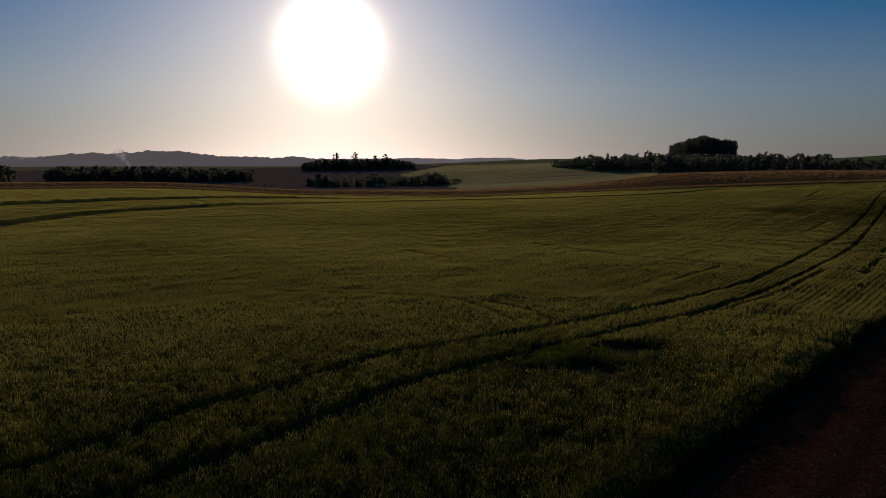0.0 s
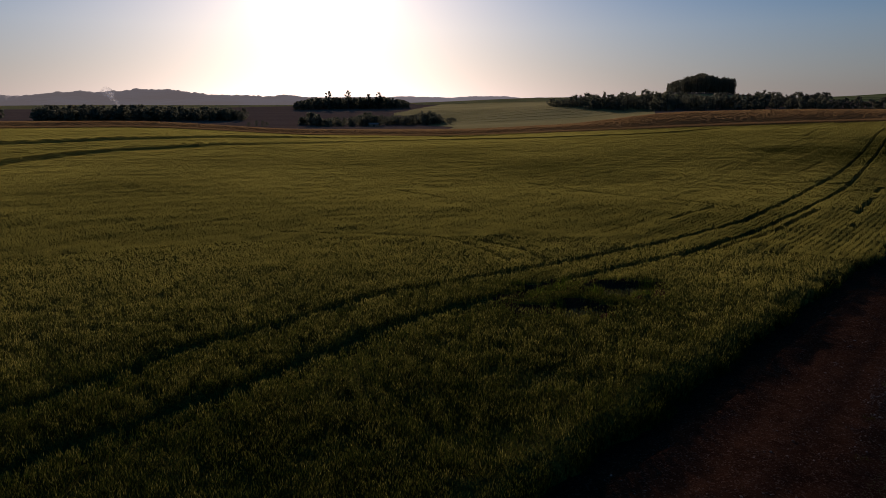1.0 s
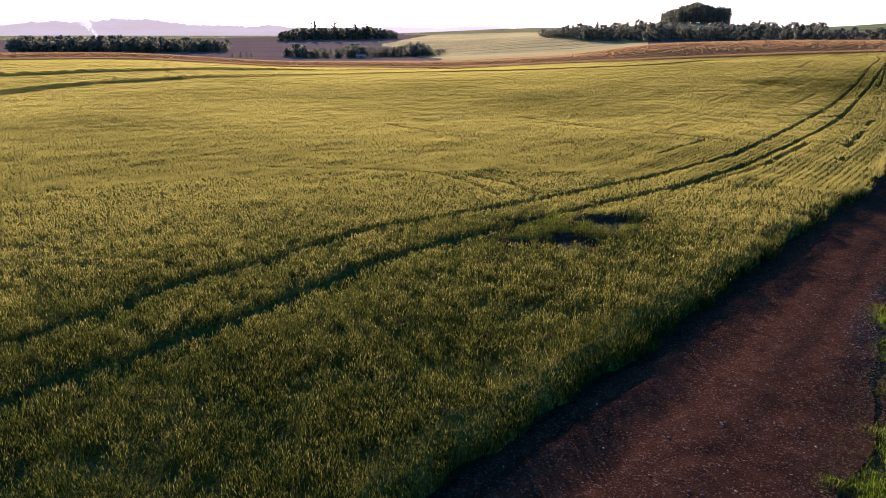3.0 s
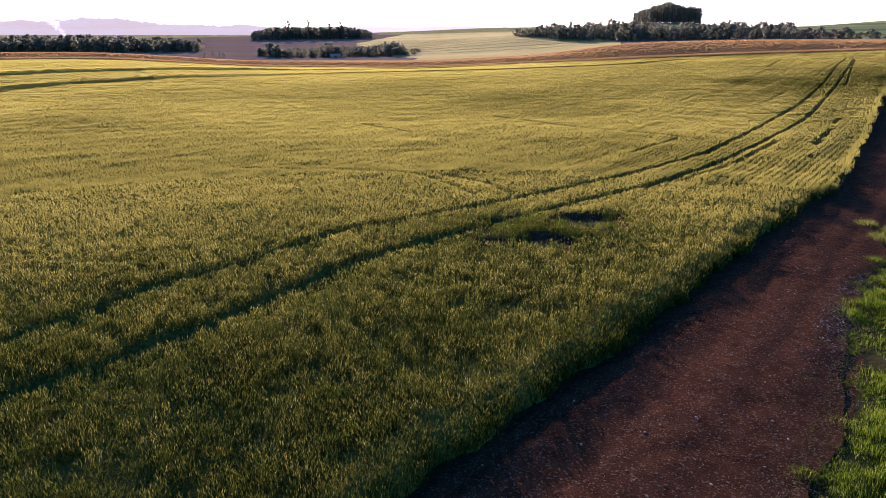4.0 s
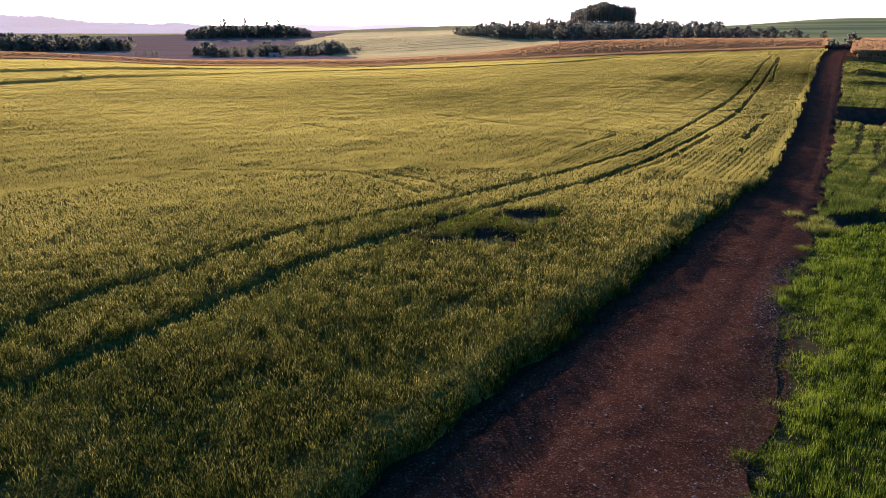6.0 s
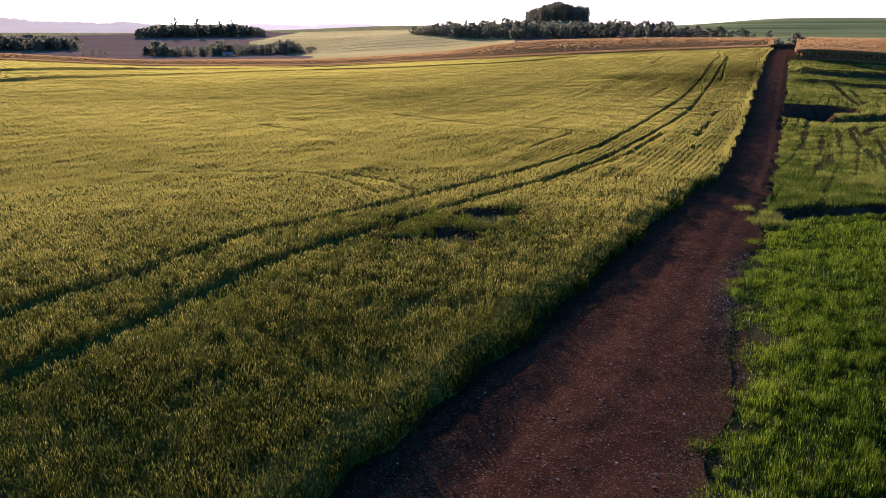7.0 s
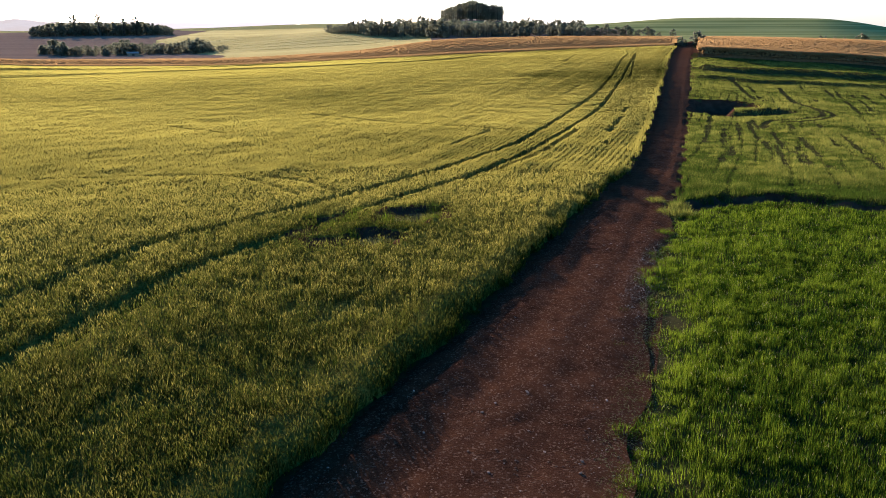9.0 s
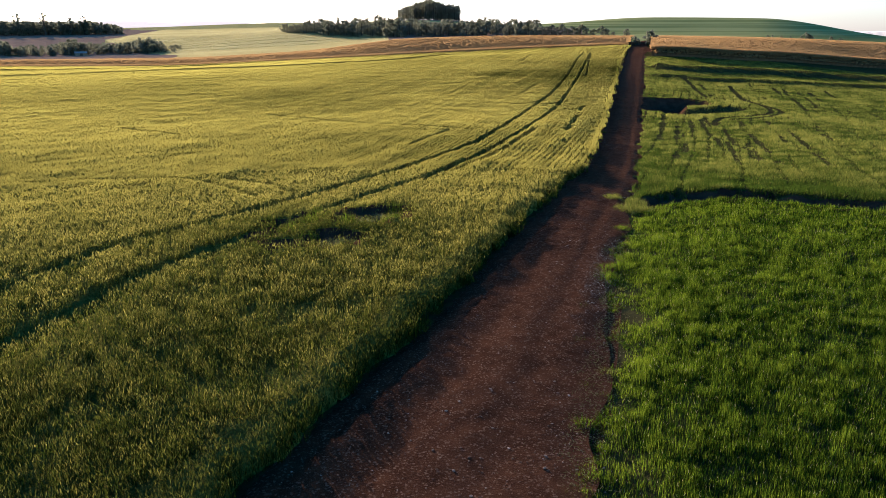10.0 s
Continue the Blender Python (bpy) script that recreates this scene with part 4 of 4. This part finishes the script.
for k, (cx, cy, wide, tall) in enumerate([(3.9, 24.6, 1.1, 0.8), (4.7, 25.6, 0.9, 0.75), (5.6, 24.0, 1.2, 0.75), (6.3, 23.6, 1.0, 0.7), (4.2, 23.4, 1.0, 0.7), (5.2, 26.0, 1.2, 0.8), (8.3, 26.0, 0.9, 0.75), (3.2, 25.8, 1.0, 0.8), (6.0, 24.9, 0.7, 0.6), (7.6, 24.2, 0.8, 0.65)]):
    grass_clump(cx, cy, wide, tall, GRASS, "leafy green weed clump round a bare patch in the wheat", 500 + k, "weeds in the wheat")
for k, (cx, cy, wide, tall) in enumerate([(3.5, 25.4, 0.9, 0.3), (4.6, 25.2, 0.8, 0.25), (6.6, 24.9, 1.0, 0.3), (7.4, 25.2, 1.0, 0.3), (8.1, 25.7, 0.7, 0.3), (4.8, 22.5, 0.9, 0.3), (5.4, 22.7, 0.8, 0.25), (3.1, 22.5, 0.8, 0.3)]):
    grass_clump(cx, cy, wide, tall, DRY_GRASS, "short dry grass on a bare patch in the wheat", 520 + k, "dry tufts in the wheat")
for k, (cx, cy, wide, tall) in enumerate([(18.2, 23.6, 1.2, 0.6), (18.9, 23.4, 1.0, 0.5), (19.3, 24.6, 1.1, 0.5), (18.8, 25.6, 0.9, 0.45), (21.5, 25.2, 0.8, 0.5)]):
    grass_clump(cx, cy, wide, tall * 0.8, WEEDS, "pale dry grass clump at the head of the ditch", 80 + k)


# ---- the corn ----
def build_corn(name, az0, az1, seed, label, bare, headland):
    """A stand of corn; bare: the share of the front stalks' height kept free of leaf tips; headland: metres of shorter
    plants along its front.
    """
    rng = np.random.RandomState(seed)
    a = np.radians(rng.uniform(az0, az1, 36000))
    front = corn_front(np.degrees(a))
    u = rng.rand(len(a))
    r = front + (242 - front) * np.where(u < 0.35, u / 0.35 * 0.07, 0.07 + (u - 0.35) / 0.65 * 0.93)
    x, y = r * np.sin(a), r * np.cos(a)
    q, p = x * 0.777 - y * 0.63, x * 0.63 + y * 0.777
    q = np.round(q / 0.9) * 0.9 + rng.normal(0, 0.16, len(q))
    x, y = q * 0.777 + p * 0.63, -q * 0.63 + p * 0.777
    ok = ((left_of_road(x, y) > 1.2) | (right_of_road(x, y) > 1.2)) & (np.hypot(x, y) > corn_front(np.degrees(np.arctan2(x, y))) - 0.5)
    x, y, r = x[ok], y[ok], r[ok]
    m = len(x)
    short = 0.46 + 0.54 * smooth(0, headland, r - corn_front(np.degrees(np.arctan2(x, y))))
    z, h = land(x, y), rng.uniform(1.95, 2.2, m) * short
    tone = 0.45 + 0.4 * (wave_noise(x, y, 12) - 0.5) + rng.normal(0, 0.08, m)
    # whole plants in the first rows, tassels and upper leaves behind
    first = r < corn_front(np.degrees(np.arctan2(x, y))) + 4
    pieces = []
    for k in range(3):
        a, f = rng.uniform(0, 2 * np.pi, m), 0.16 + rng.normal(0, 0.4, m)
        start = np.where(first, h * rng.uniform(bare, 0.88, m), h * rng.uniform(0.87, 0.94, m))
        reach = rng.uniform(0.0, 0.22, m)
        pieces.append(spike_arrays(x + rng.normal(0, 0.2, m), y + rng.normal(0, 0.2, m), z + start, h - start, 0.25 + 0 * x, np.cos(a) * reach, np.sin(a) * reach, f, tone + rng.normal(0, 0.05, m), 0))
    # the closed mass of stalks behind the front row
    az = np.arange(az0, az1 + 0.1, 0.4)
    depth = np.array([0.0, 0.01, 0.04, 0.1, 0.2, 0.3, 0.45, 0.65, 0.85, 0.99, 1.0])
    fr = corn_front(az) + 0.7
    r = fr[None] + (241 - fr)[None] * depth[:, None]
    lift = np.array([0.0, 1.7, 1.9, 1.97, 1.97, 1.97, 1.97, 1.97, 1.97, 1.97, 0.0])[:, None] * (0.46 + 0.54 * smooth(0, headland, r - fr[None]))
    gx, gy = r * np.sin(np.radians(az)), r * np.cos(np.radians(az))
    room = np.maximum(left_of_road(gx, gy), right_of_road(gx, gy))
    gz = land(gx, gy) + lift * smooth(0.9, 1.2, room) + 0.1 * (wave_noise(gx, gy, 1.1) - 0.5) * (lift > 0)
    n2 = len(az)
    i, j = np.meshgrid(np.arange(n2 - 1), np.arange(len(depth) - 1))
    quads = np.stack([j * n2 + i, j * n2 + i + 1, (j + 1) * n2 + i + 1, (j + 1) * n2 + i], -1).reshape(-1, 4)
    quads = quads[room.ravel()[quads].min(axis=1) > 1.0]
    # only the front face takes the stalk colour with the shade in it
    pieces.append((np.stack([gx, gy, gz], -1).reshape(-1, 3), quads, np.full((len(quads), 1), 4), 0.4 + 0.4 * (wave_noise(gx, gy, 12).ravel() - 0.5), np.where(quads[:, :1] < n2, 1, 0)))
    crop_object(name, pieces, (DRY_CORN, SHADED_STALKS), label, "corn field")


build_corn("corn_crop", -42, 37.6, 21, "dry golden corn standing behind the wheat", 0.3, 16)
build_corn("corn_crop", 37.6, 60, 22, "dry golden corn standing beyond the weedy field", 0.7, 0.5)


# ---- the pale crop on the far slope ----
def build_pale_crop():
    rng = np.random.RandomState(23)
    m = 120000
    az = rng.uniform(-4, 18, m)
    r = 243 * np.exp(rng.rand(m) * math.log(1000 / 243))
    x, y = r * np.sin(np.radians(az)), r * np.cos(np.radians(az))
    # sown rows along the slope, with bare spray lanes between the beds
    q = y + 0.25 * x + 16 * wave_noise(x, y, 160)
    lane = np.abs(q / 26 - np.round(q / 26)) * 26
    ok = (az > -1.5 + 6 * (wave_noise(x, y, 90) - 0.5)) & (az < 17.5) & (lane > 0.8 + 0.003 * r)
    x, y, r, q = x[ok], y[ok], r[ok], q[ok]
    m, s = len(x), r / 300
    tone = 0.5 + 0.7 * (wave_noise(x, y, 40) - 0.5) + 0.4 * (wave_noise(q, q * 0, 7) - 0.5) + rng.normal(0, 0.06, m)
    h = (0.15 + 0.1 * rng.rand(m)) * s
    crop_object("pale_crop", [spike_arrays(x, y, land(x, y), h, 0.5 * s, rng.normal(0, 0.1, m), rng.normal(0, 0.1, m), 0.16 + rng.normal(0, 0.4, m), tone, 0)], (PALE_CROP,), "pale green crop in long rows on the far slope", "crop field")


build_pale_crop()


# ---- trees ----
n = Nodes("bark")
BARK = n.solid(n.ramp(n.noise(3, 5), (0.3, (0.05, 0.04, 0.03)), (0.7, (0.13, 0.1, 0.075))), 0.9, n.noise(8, 4), 0.05)


def limb(bm, a, b, ra, rb, sides=6):
    a, b = Vector(a), Vector(b)
    q = (b - a).to_track_quat("Z", "Y")
    rings = []
    for c, rad in ((a, ra), (b, rb)):
        rings.append([bm.verts.new(c + q @ Vector((math.cos(6.2832 * k / sides) * rad, math.sin(6.2832 * k / sides) * rad, 0))) for k in range(sides)])
    for k in range(sides):
        bm.faces.new((rings[0][k], rings[0][(k + 1) % sides], rings[1][(k + 1) % sides], rings[1][k]))
    bm.faces.new(rings[1])


def make_tree(name, seed, tall, wide, bare, clumps, leaf, label, category="tree"):
    """A tree of that height: a trunk with limbs, and a crown of leaf sprays in uneven clumps."""
    rng = np.random.RandomState(seed)
    tree = new(name)
    bm = bmesh.new()
    bend = Vector((rng.uniform(-0.3, 0.3), rng.uniform(-0.3, 0.3), tall * 0.55))
    thick = 2.0 if bare > 0.4 else 1.0
    limb(bm, (0, 0, -0.3), bend, thick * (tall * 0.022 + 0.05), thick * (tall * 0.014 + 0.03), 8)
    limb(bm, bend, (bend.x * 1.5, bend.y * 1.5, tall * 0.9), thick * (tall * 0.014 + 0.03), 0.03 * thick * thick)
    verts, tones = [], []
    for k in range(clumps):
        t = (k + rng.rand()) / clumps
        zc = tall * (bare + (0.97 - bare) * t)
        belly = math.sin(math.pi * min(1, 0.18 + 0.78 * t)) ** 0.7
        rad = wide / 2 * belly * math.sqrt(rng.rand()) * rng.uniform(0.75, 1.15)
        an = rng.uniform(0, 6.2832)
        c = np.array([rad * math.cos(an), rad * math.sin(an), zc])
        if k % 3 == 0:
            limb(bm, (0, 0, max(0.3 * tall * bare, zc - 0.25 * wide)), c, tall * 0.006 + 0.02, 0.02, 4)
        size = wide * rng.uniform(0.11, 0.2)
        m = 11
        d = rng.normal(0, 1, (m, 3))
        d /= np.linalg.norm(d, axis=1)[:, None]
        pos = c + d * size * rng.uniform(0.5, 1.0, (m, 1)) * [1, 1, 0.75]
        e1 = rng.normal(0, 1, (m, 3))
        e1 /= np.linalg.norm(e1, axis=1)[:, None]
        e2 = np.cross(e1, d + 0.4 * rng.normal(0, 1, (m, 3)))
        e2 /= np.linalg.norm(e2, axis=1)[:, None]
        sz = leaf * rng.uniform(0.6, 1.2, (m, 1))
        sz[:3] = size * 0.72
        pos[:3] = c + 0.3 * (pos[:3] - c)
        verts.append(np.stack([pos - e1 * sz, pos + e2 * sz * 0.55, pos + e1 * sz, pos - e2 * sz * 0.55], 1).reshape(-1, 3))
        tones.append(np.repeat(np.clip(rng.uniform(0.25, 0.75) + rng.normal(0, 0.1, m), 0, 1), 4))
    part("trunk", bm, BARK, tree)
    verts = np.concatenate(verts)
    me = raw_mesh("crown", verts, np.arange(len(verts)), np.full(len(verts) // 4, 4), tone=np.concatenate(tones))
    me.materials.append(FOLIAGE)
    crown = new("crown", me)
    crown.parent = tree
    return tagged(tree, label, category)


def plant(kinds, rng, az, r, scale, group):
    """Stands a copy of one of the kinds in the land."""
    x, y = r * math.sin(radians(az)), r * math.cos(radians(az))
    m = pose(x, y, float(land(x, y)) - 0.1, 0, 0, rng.uniform(0, 360)) @ Matrix.Diagonal((scale * rng.uniform(0.85, 1.2), scale * rng.uniform(0.85, 1.2), scale, 1))
    return tagged(copy_thing(kinds[rng.randint(len(kinds))], m), group=group)


def build_woods():
    rng = np.random.RandomState(31)
    broad = [make_tree("broadleaf_tree", 100 + k, 9.0, 7.0 + 0.8 * k, 0.06, 32, 0.6, "dark broadleaf tree in a wood edge") for k in range(6)]
    valley = [make_tree("valley_tree", 150 + k, 9.0, 8.5 + k % 2, 0.08, 28, 0.75, "dark broadleaf tree in a valley wood") for k in range(4)]
    tall = [make_tree("plantation_tree", 200 + k, 16.0, 5.0 + 0.6 * k, 0.06, 40, 0.66, "tall slender dark plantation tree") for k in range(4)]
    lone = [make_tree("tall_tree", 300 + k, 12.0, 4.6, 0.5, 20, 0.6, "tall thin-trunked tree with an uneven tufted top") for k in range(4)]
    bush = [make_tree("bush", 400 + k, 2.6, 3.0, 0.02, 40, 0.16, "dark rounded bush at the end of the road", "bush") for k in range(2)]
    # the wood on the near slope
    for k in range(190):
        az = 9.3 + 20.2 * (k + rng.rand()) / 190
        base = np.interp(az, [9, 14, 18, 24, 30, 36], [555, 480, 432, 428, 440, 440])
        deep = np.interp(az, [9, 14, 19.8, 20.3, 23.6, 24.2, 28, 31, 36], [20, 60, 90, 60, 60, 75, 70, 15, 6])
        spire = rng.rand() < 0.4
        plant(tall if spire else broad, rng, az, base + 4 + deep * rng.rand(), (0.62 if spire else 1.0) * rng.uniform(0.65, 1.1) * np.interp(az, [9, 12, 17, 19.8, 20.3, 23.6, 24.2, 30, 36], [0.6, 0.95, 1.15, 1.05, 0.95, 0.95, 1, 0.95, 0.6]), "trees of the near wood")
    edge = [make_tree("field_edge_tree", 170 + k, 6.0, 5.6 + 0.5 * k, 0.04, 44, 0.3, "rounded dark tree at the edge of a corn field") for k in range(3)]
    for az, size in ((29.4, 1.1), (29.8, 0.8), (30.2, 0.95), (30.6, 1.1), (31.0, 0.9), (31.4, 1.25), (31.8, 0.75), (32.2, 1.0), (32.6, 0.8), (32.9, 1.15), (33.3, 0.9), (33.9, 0.75), (34.5, 1.05), (34.8, 0.8), (35.4, 0.5), (36.4, 0.8)):
        plant(edge, rng, az, 432, size, "trees standing along the far edge of the corn")
    for k in range(96):
        plant(tall, rng, 18.4 + 4.9 * (k % 32) / 32, rng.uniform(622, 665) + 20 * (k >= 64), rng.uniform(0.9, 1.08) * float(np.interp((k % 32) / 31, [0, 0.12, 0.3, 0.5, 0.7, 1], [0.55, 0.7, 0.87, 1, 0.92, 0.78])), "trees of the plantation on the rise")
    for k in range(150):
        az = -30.2 + 14.6 * (k + rng.rand()) / 150
        plant(valley, rng, az, rng.uniform(535, 600), rng.uniform(0.85, 1.2) * np.interp(az, [-31, -24, -15], [1, 1.1, 0.8]), "trees of the valley wood")
    for k in range(14):
        plant(valley, rng, rng.uniform(-40, -32.2), rng.uniform(520, 560), rng.uniform(1.0, 1.35), "trees of the valley wood")
    for k in range(90):
        az = -11.7 + 9.3 * (k + rng.rand()) / 90
        plant(valley, rng, az, rng.uniform(800, 860), rng.uniform(1.1, 1.5) * np.interp(az, [-11.7, -10, -4, -2.4], [0.7, 1, 1, 0.6]), "trees of the far grove")
    for k in range(140):
        az = -11.3 + 12.9 * rng.rand()
        big = math.exp(-(((az + 10.2) / 0.5) ** 2)) + 0.8 * math.exp(-(((az + 5.6) / 0.9) ** 2)) + 0.9 * math.exp(-(((az + 0.9) / 0.9) ** 2)) + 0.5 * math.exp(-(((az + 3.2) / 0.5) ** 2))
        plant(valley if k % 2 else broad, rng, az, rng.uniform(425, 490), (0.36 + 0.2 * rng.rand() + 0.5 * min(big, 1.0) * rng.uniform(0.5, 1)) * float(np.interp(az, [0.2, 1.6], [1, 0.45])), "scattered trees on the valley floor")
    for az in (-15.3, -14.7, -14.2, -13.9):
        plant(broad, rng, az, 440, rng.uniform(0.25, 0.4), "scattered trees on the valley floor")
    for az, top in ((-8.9, 1.55), (-7.3, 1.6), (-5.7, 1.3), (-4.8, 1.38)):
        plant(lone, rng, az, 805, top * 1.12, "tall trees over the far grove")
    for az, el in ((46.5, 0.04), (46.8, 0.0), (47.4, 0.02), (48.0, 0.0), (48.7, 0.05), (49.0, 0.28), (49.3, 0.1), (50.6, 0.0), (51.2, -0.1)):
        x, y = 520 * math.sin(radians(az)), 520 * math.cos(radians(az))
        plant(edge, rng, az, 520, max(0.4, (EYE + 520 * math.tan(radians(el)) - float(land(x, y))) / 6.6), "trees at the foot of the contoured hill")
    for az, r, s in ((37.05, 208, 0.9), (37.3, 204, 0.7), (38.2, 208, 1.45), (38.5, 212, 1.0)):
        plant(bush, rng, az, r, s, "bushes at the end of the road")
    for k in (*broad, *edge, *valley, *tall, *lone, *bush):
        for o in (*k.children_recursive, k):
            bpy.data.objects.remove(o)


build_woods()


# ---- the shed among the valley trees ----
n = Nodes("pale_sheet_roof")
SHEET = n.solid(n.ramp(n.noise(1.5, 4), (0.3, (0.3, 0.29, 0.28)), (0.7, (0.42, 0.4, 0.38))), 0.5, n.noise(8, 2, (6, 0.1, 1)), 0.02)
n = Nodes("limewashed_wall")
LIMEWASH = n.solid(n.ramp(n.noise(1.0, 5), (0.3, (0.26, 0.18, 0.11)), (0.7, (0.36, 0.26, 0.17))), 0.9, n.noise(6, 4), 0.01)


def block(x0, y0, z0, x1, y1, z1):
    bm = bmesh.new()
    bmesh.ops.create_cube(bm, size=1, matrix=Matrix.Translation(((x0 + x1) / 2, (y0 + y1) / 2, (z0 + z1) / 2)) @ Matrix.Diagonal((x1 - x0, y1 - y0, z1 - z0, 1)))
    return bm


def build_shed(az, r):
    x, y = r * math.sin(radians(az)), r * math.cos(radians(az))
    shed = tagged(new("shed"), "small pale farm shed with a sheet-metal roof among trees", "shed")
    shed.matrix_world = pose(x, y, float(land(x, y)), 0, 0, 12) @ Matrix.Diagonal((0.65, 0.65, 0.6, 1))
    part("wall", block(-4.2, -2.5, -0.4, 4.2, 2.5, 2.2), LIMEWASH, shed)
    bm = bmesh.new()
    outline = [(-3.0, 2.1), (0, 3.4), (3.0, 2.1), (3.0, 2.22), (0, 3.52), (-3.0, 2.22)]
    ends = [[bm.verts.new((sx, p, q)) for p, q in outline] for sx in (-4.6, 4.6)]
    for k in range(6):
        bm.faces.new((ends[0][k], ends[0][(k + 1) % 6], ends[1][(k + 1) % 6], ends[1][k]))
    for e in ends:
        bm.faces.new(e)
    part("roof", bm, SHEET, shed, "pale corrugated sheet roof")
    part("door", block(-1.0, -2.56, 0.0, 1.0, -2.5, 2.0), BARK, shed, "dark plank door")


build_shed(-5.3, 418)


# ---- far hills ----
# the ridges emit a pale glow that stands in for haze in the air
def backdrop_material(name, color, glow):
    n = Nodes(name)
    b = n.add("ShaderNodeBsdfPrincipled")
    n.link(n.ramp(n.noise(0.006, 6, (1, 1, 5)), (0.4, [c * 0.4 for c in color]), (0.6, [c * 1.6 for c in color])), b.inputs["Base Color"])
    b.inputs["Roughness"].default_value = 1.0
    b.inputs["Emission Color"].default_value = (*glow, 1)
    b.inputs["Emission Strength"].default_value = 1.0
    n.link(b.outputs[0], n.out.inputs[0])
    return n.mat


def build_hills(r, az_knots, el_knots, rough, seed, material):
    az = np.arange(-75, 95, 0.1)
    el = np.interp(az, az_knots, el_knots)
    el = el + rough * (wave_noise(az * 10 + seed * 57, az * 0 + seed, 9) - 0.5) + rough * 0.5 * (wave_noise(az * 10 + seed * 31, az * 0 + seed, 3) - 0.5) + rough * 0.3 * (wave_noise(az * 10 + seed * 13, az * 0 + seed, 1.6) - 0.5)
    top = EYE + r * np.tan(np.radians(el))
    a = np.radians(az)
    rows = [(r * 0.9, -30 + 0 * top), (r * 0.96, top * 0.6), (r * 0.99, top * 0.93), (r, top), (r * 1.03, top * 0.8)]
    verts = np.concatenate([np.stack([q * np.sin(a), q * np.cos(a), z], -1) for q, z in rows])
    n_ = len(az)
    i, j = np.meshgrid(np.arange(n_ - 1), np.arange(len(rows) - 1))
    quads = np.stack([j * n_ + i, j * n_ + i + 1, (j + 1) * n_ + i + 1, (j + 1) * n_ + i], -1).reshape(-1, 4)
    me = raw_mesh("backdrop_hills", verts, quads.ravel(), np.full(len(quads), 4))
    me.materials.append(material)
    me.polygons.foreach_set("use_smooth", np.ones(len(quads), bool))
    tagged(new("backdrop_hills", me), "hazy blue-grey ridge on the skyline", "backdrop", kind="structure")


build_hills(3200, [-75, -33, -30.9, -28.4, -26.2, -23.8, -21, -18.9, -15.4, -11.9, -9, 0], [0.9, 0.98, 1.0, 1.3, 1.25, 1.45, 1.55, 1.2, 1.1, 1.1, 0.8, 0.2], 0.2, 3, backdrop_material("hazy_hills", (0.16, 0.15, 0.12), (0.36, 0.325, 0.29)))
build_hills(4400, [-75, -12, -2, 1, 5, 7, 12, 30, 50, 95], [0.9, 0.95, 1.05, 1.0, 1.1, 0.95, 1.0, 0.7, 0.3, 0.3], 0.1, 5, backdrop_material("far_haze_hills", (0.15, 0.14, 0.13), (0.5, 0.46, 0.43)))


# ---- a thin column of smoke from the valley ----
def build_smoke(az, r):
    """Soft lumpy puffs that lean with the wind."""
    n = Nodes("thin_smoke")
    d, t, m = n.add("ShaderNodeBsdfTranslucent"), n.add("ShaderNodeBsdfTransparent"), n.add("ShaderNodeMixShader")
    d.inputs[0].default_value = (0.85, 0.87, 0.9, 1)
    n.link(n.ramp(n.noise(0.12, 5), (0.4, (0.0, 0.0, 0.0)), (0.75, (0.5, 0.5, 0.5))), m.inputs[0])
    n.link(t.outputs[0], m.inputs[1])
    n.link(d.outputs[0], m.inputs[2])
    n.link(m.outputs[0], n.out.inputs[0])
    rng = np.random.RandomState(77)
    bm = bmesh.new()
    for k in range(6):
        u = k / 5
        size = 1.5 + 2.2 * u
        c = Vector((-9 * u**1.4 + rng.normal(0, 0.8), rng.normal(0, 2), 1.5 + 14 * u))
        made = bmesh.ops.create_icosphere(bm, subdivisions=3, radius=1.0)["verts"]
        for v in made:
            v.co = c + v.co * size * (1 + 0.5 * noise.noise(v.co * 1.6 + c))
    me = bpy.data.meshes.new("smoke_plume")
    bm.to_mesh(me)
    bm.free()
    me.materials.append(n.mat)
    me.polygons.foreach_set("use_smooth", np.ones(len(me.polygons), bool))
    ob = tagged(new("smoke_plume", me), "thin blue-grey smoke rising from the valley wood", "smoke")
    x, y = r * math.sin(radians(az)), r * math.cos(radians(az))
    ob.matrix_world = pose(x, y, float(land(x, y)) + 6, 0, 0, -az)


build_smoke(-24.6, 640)
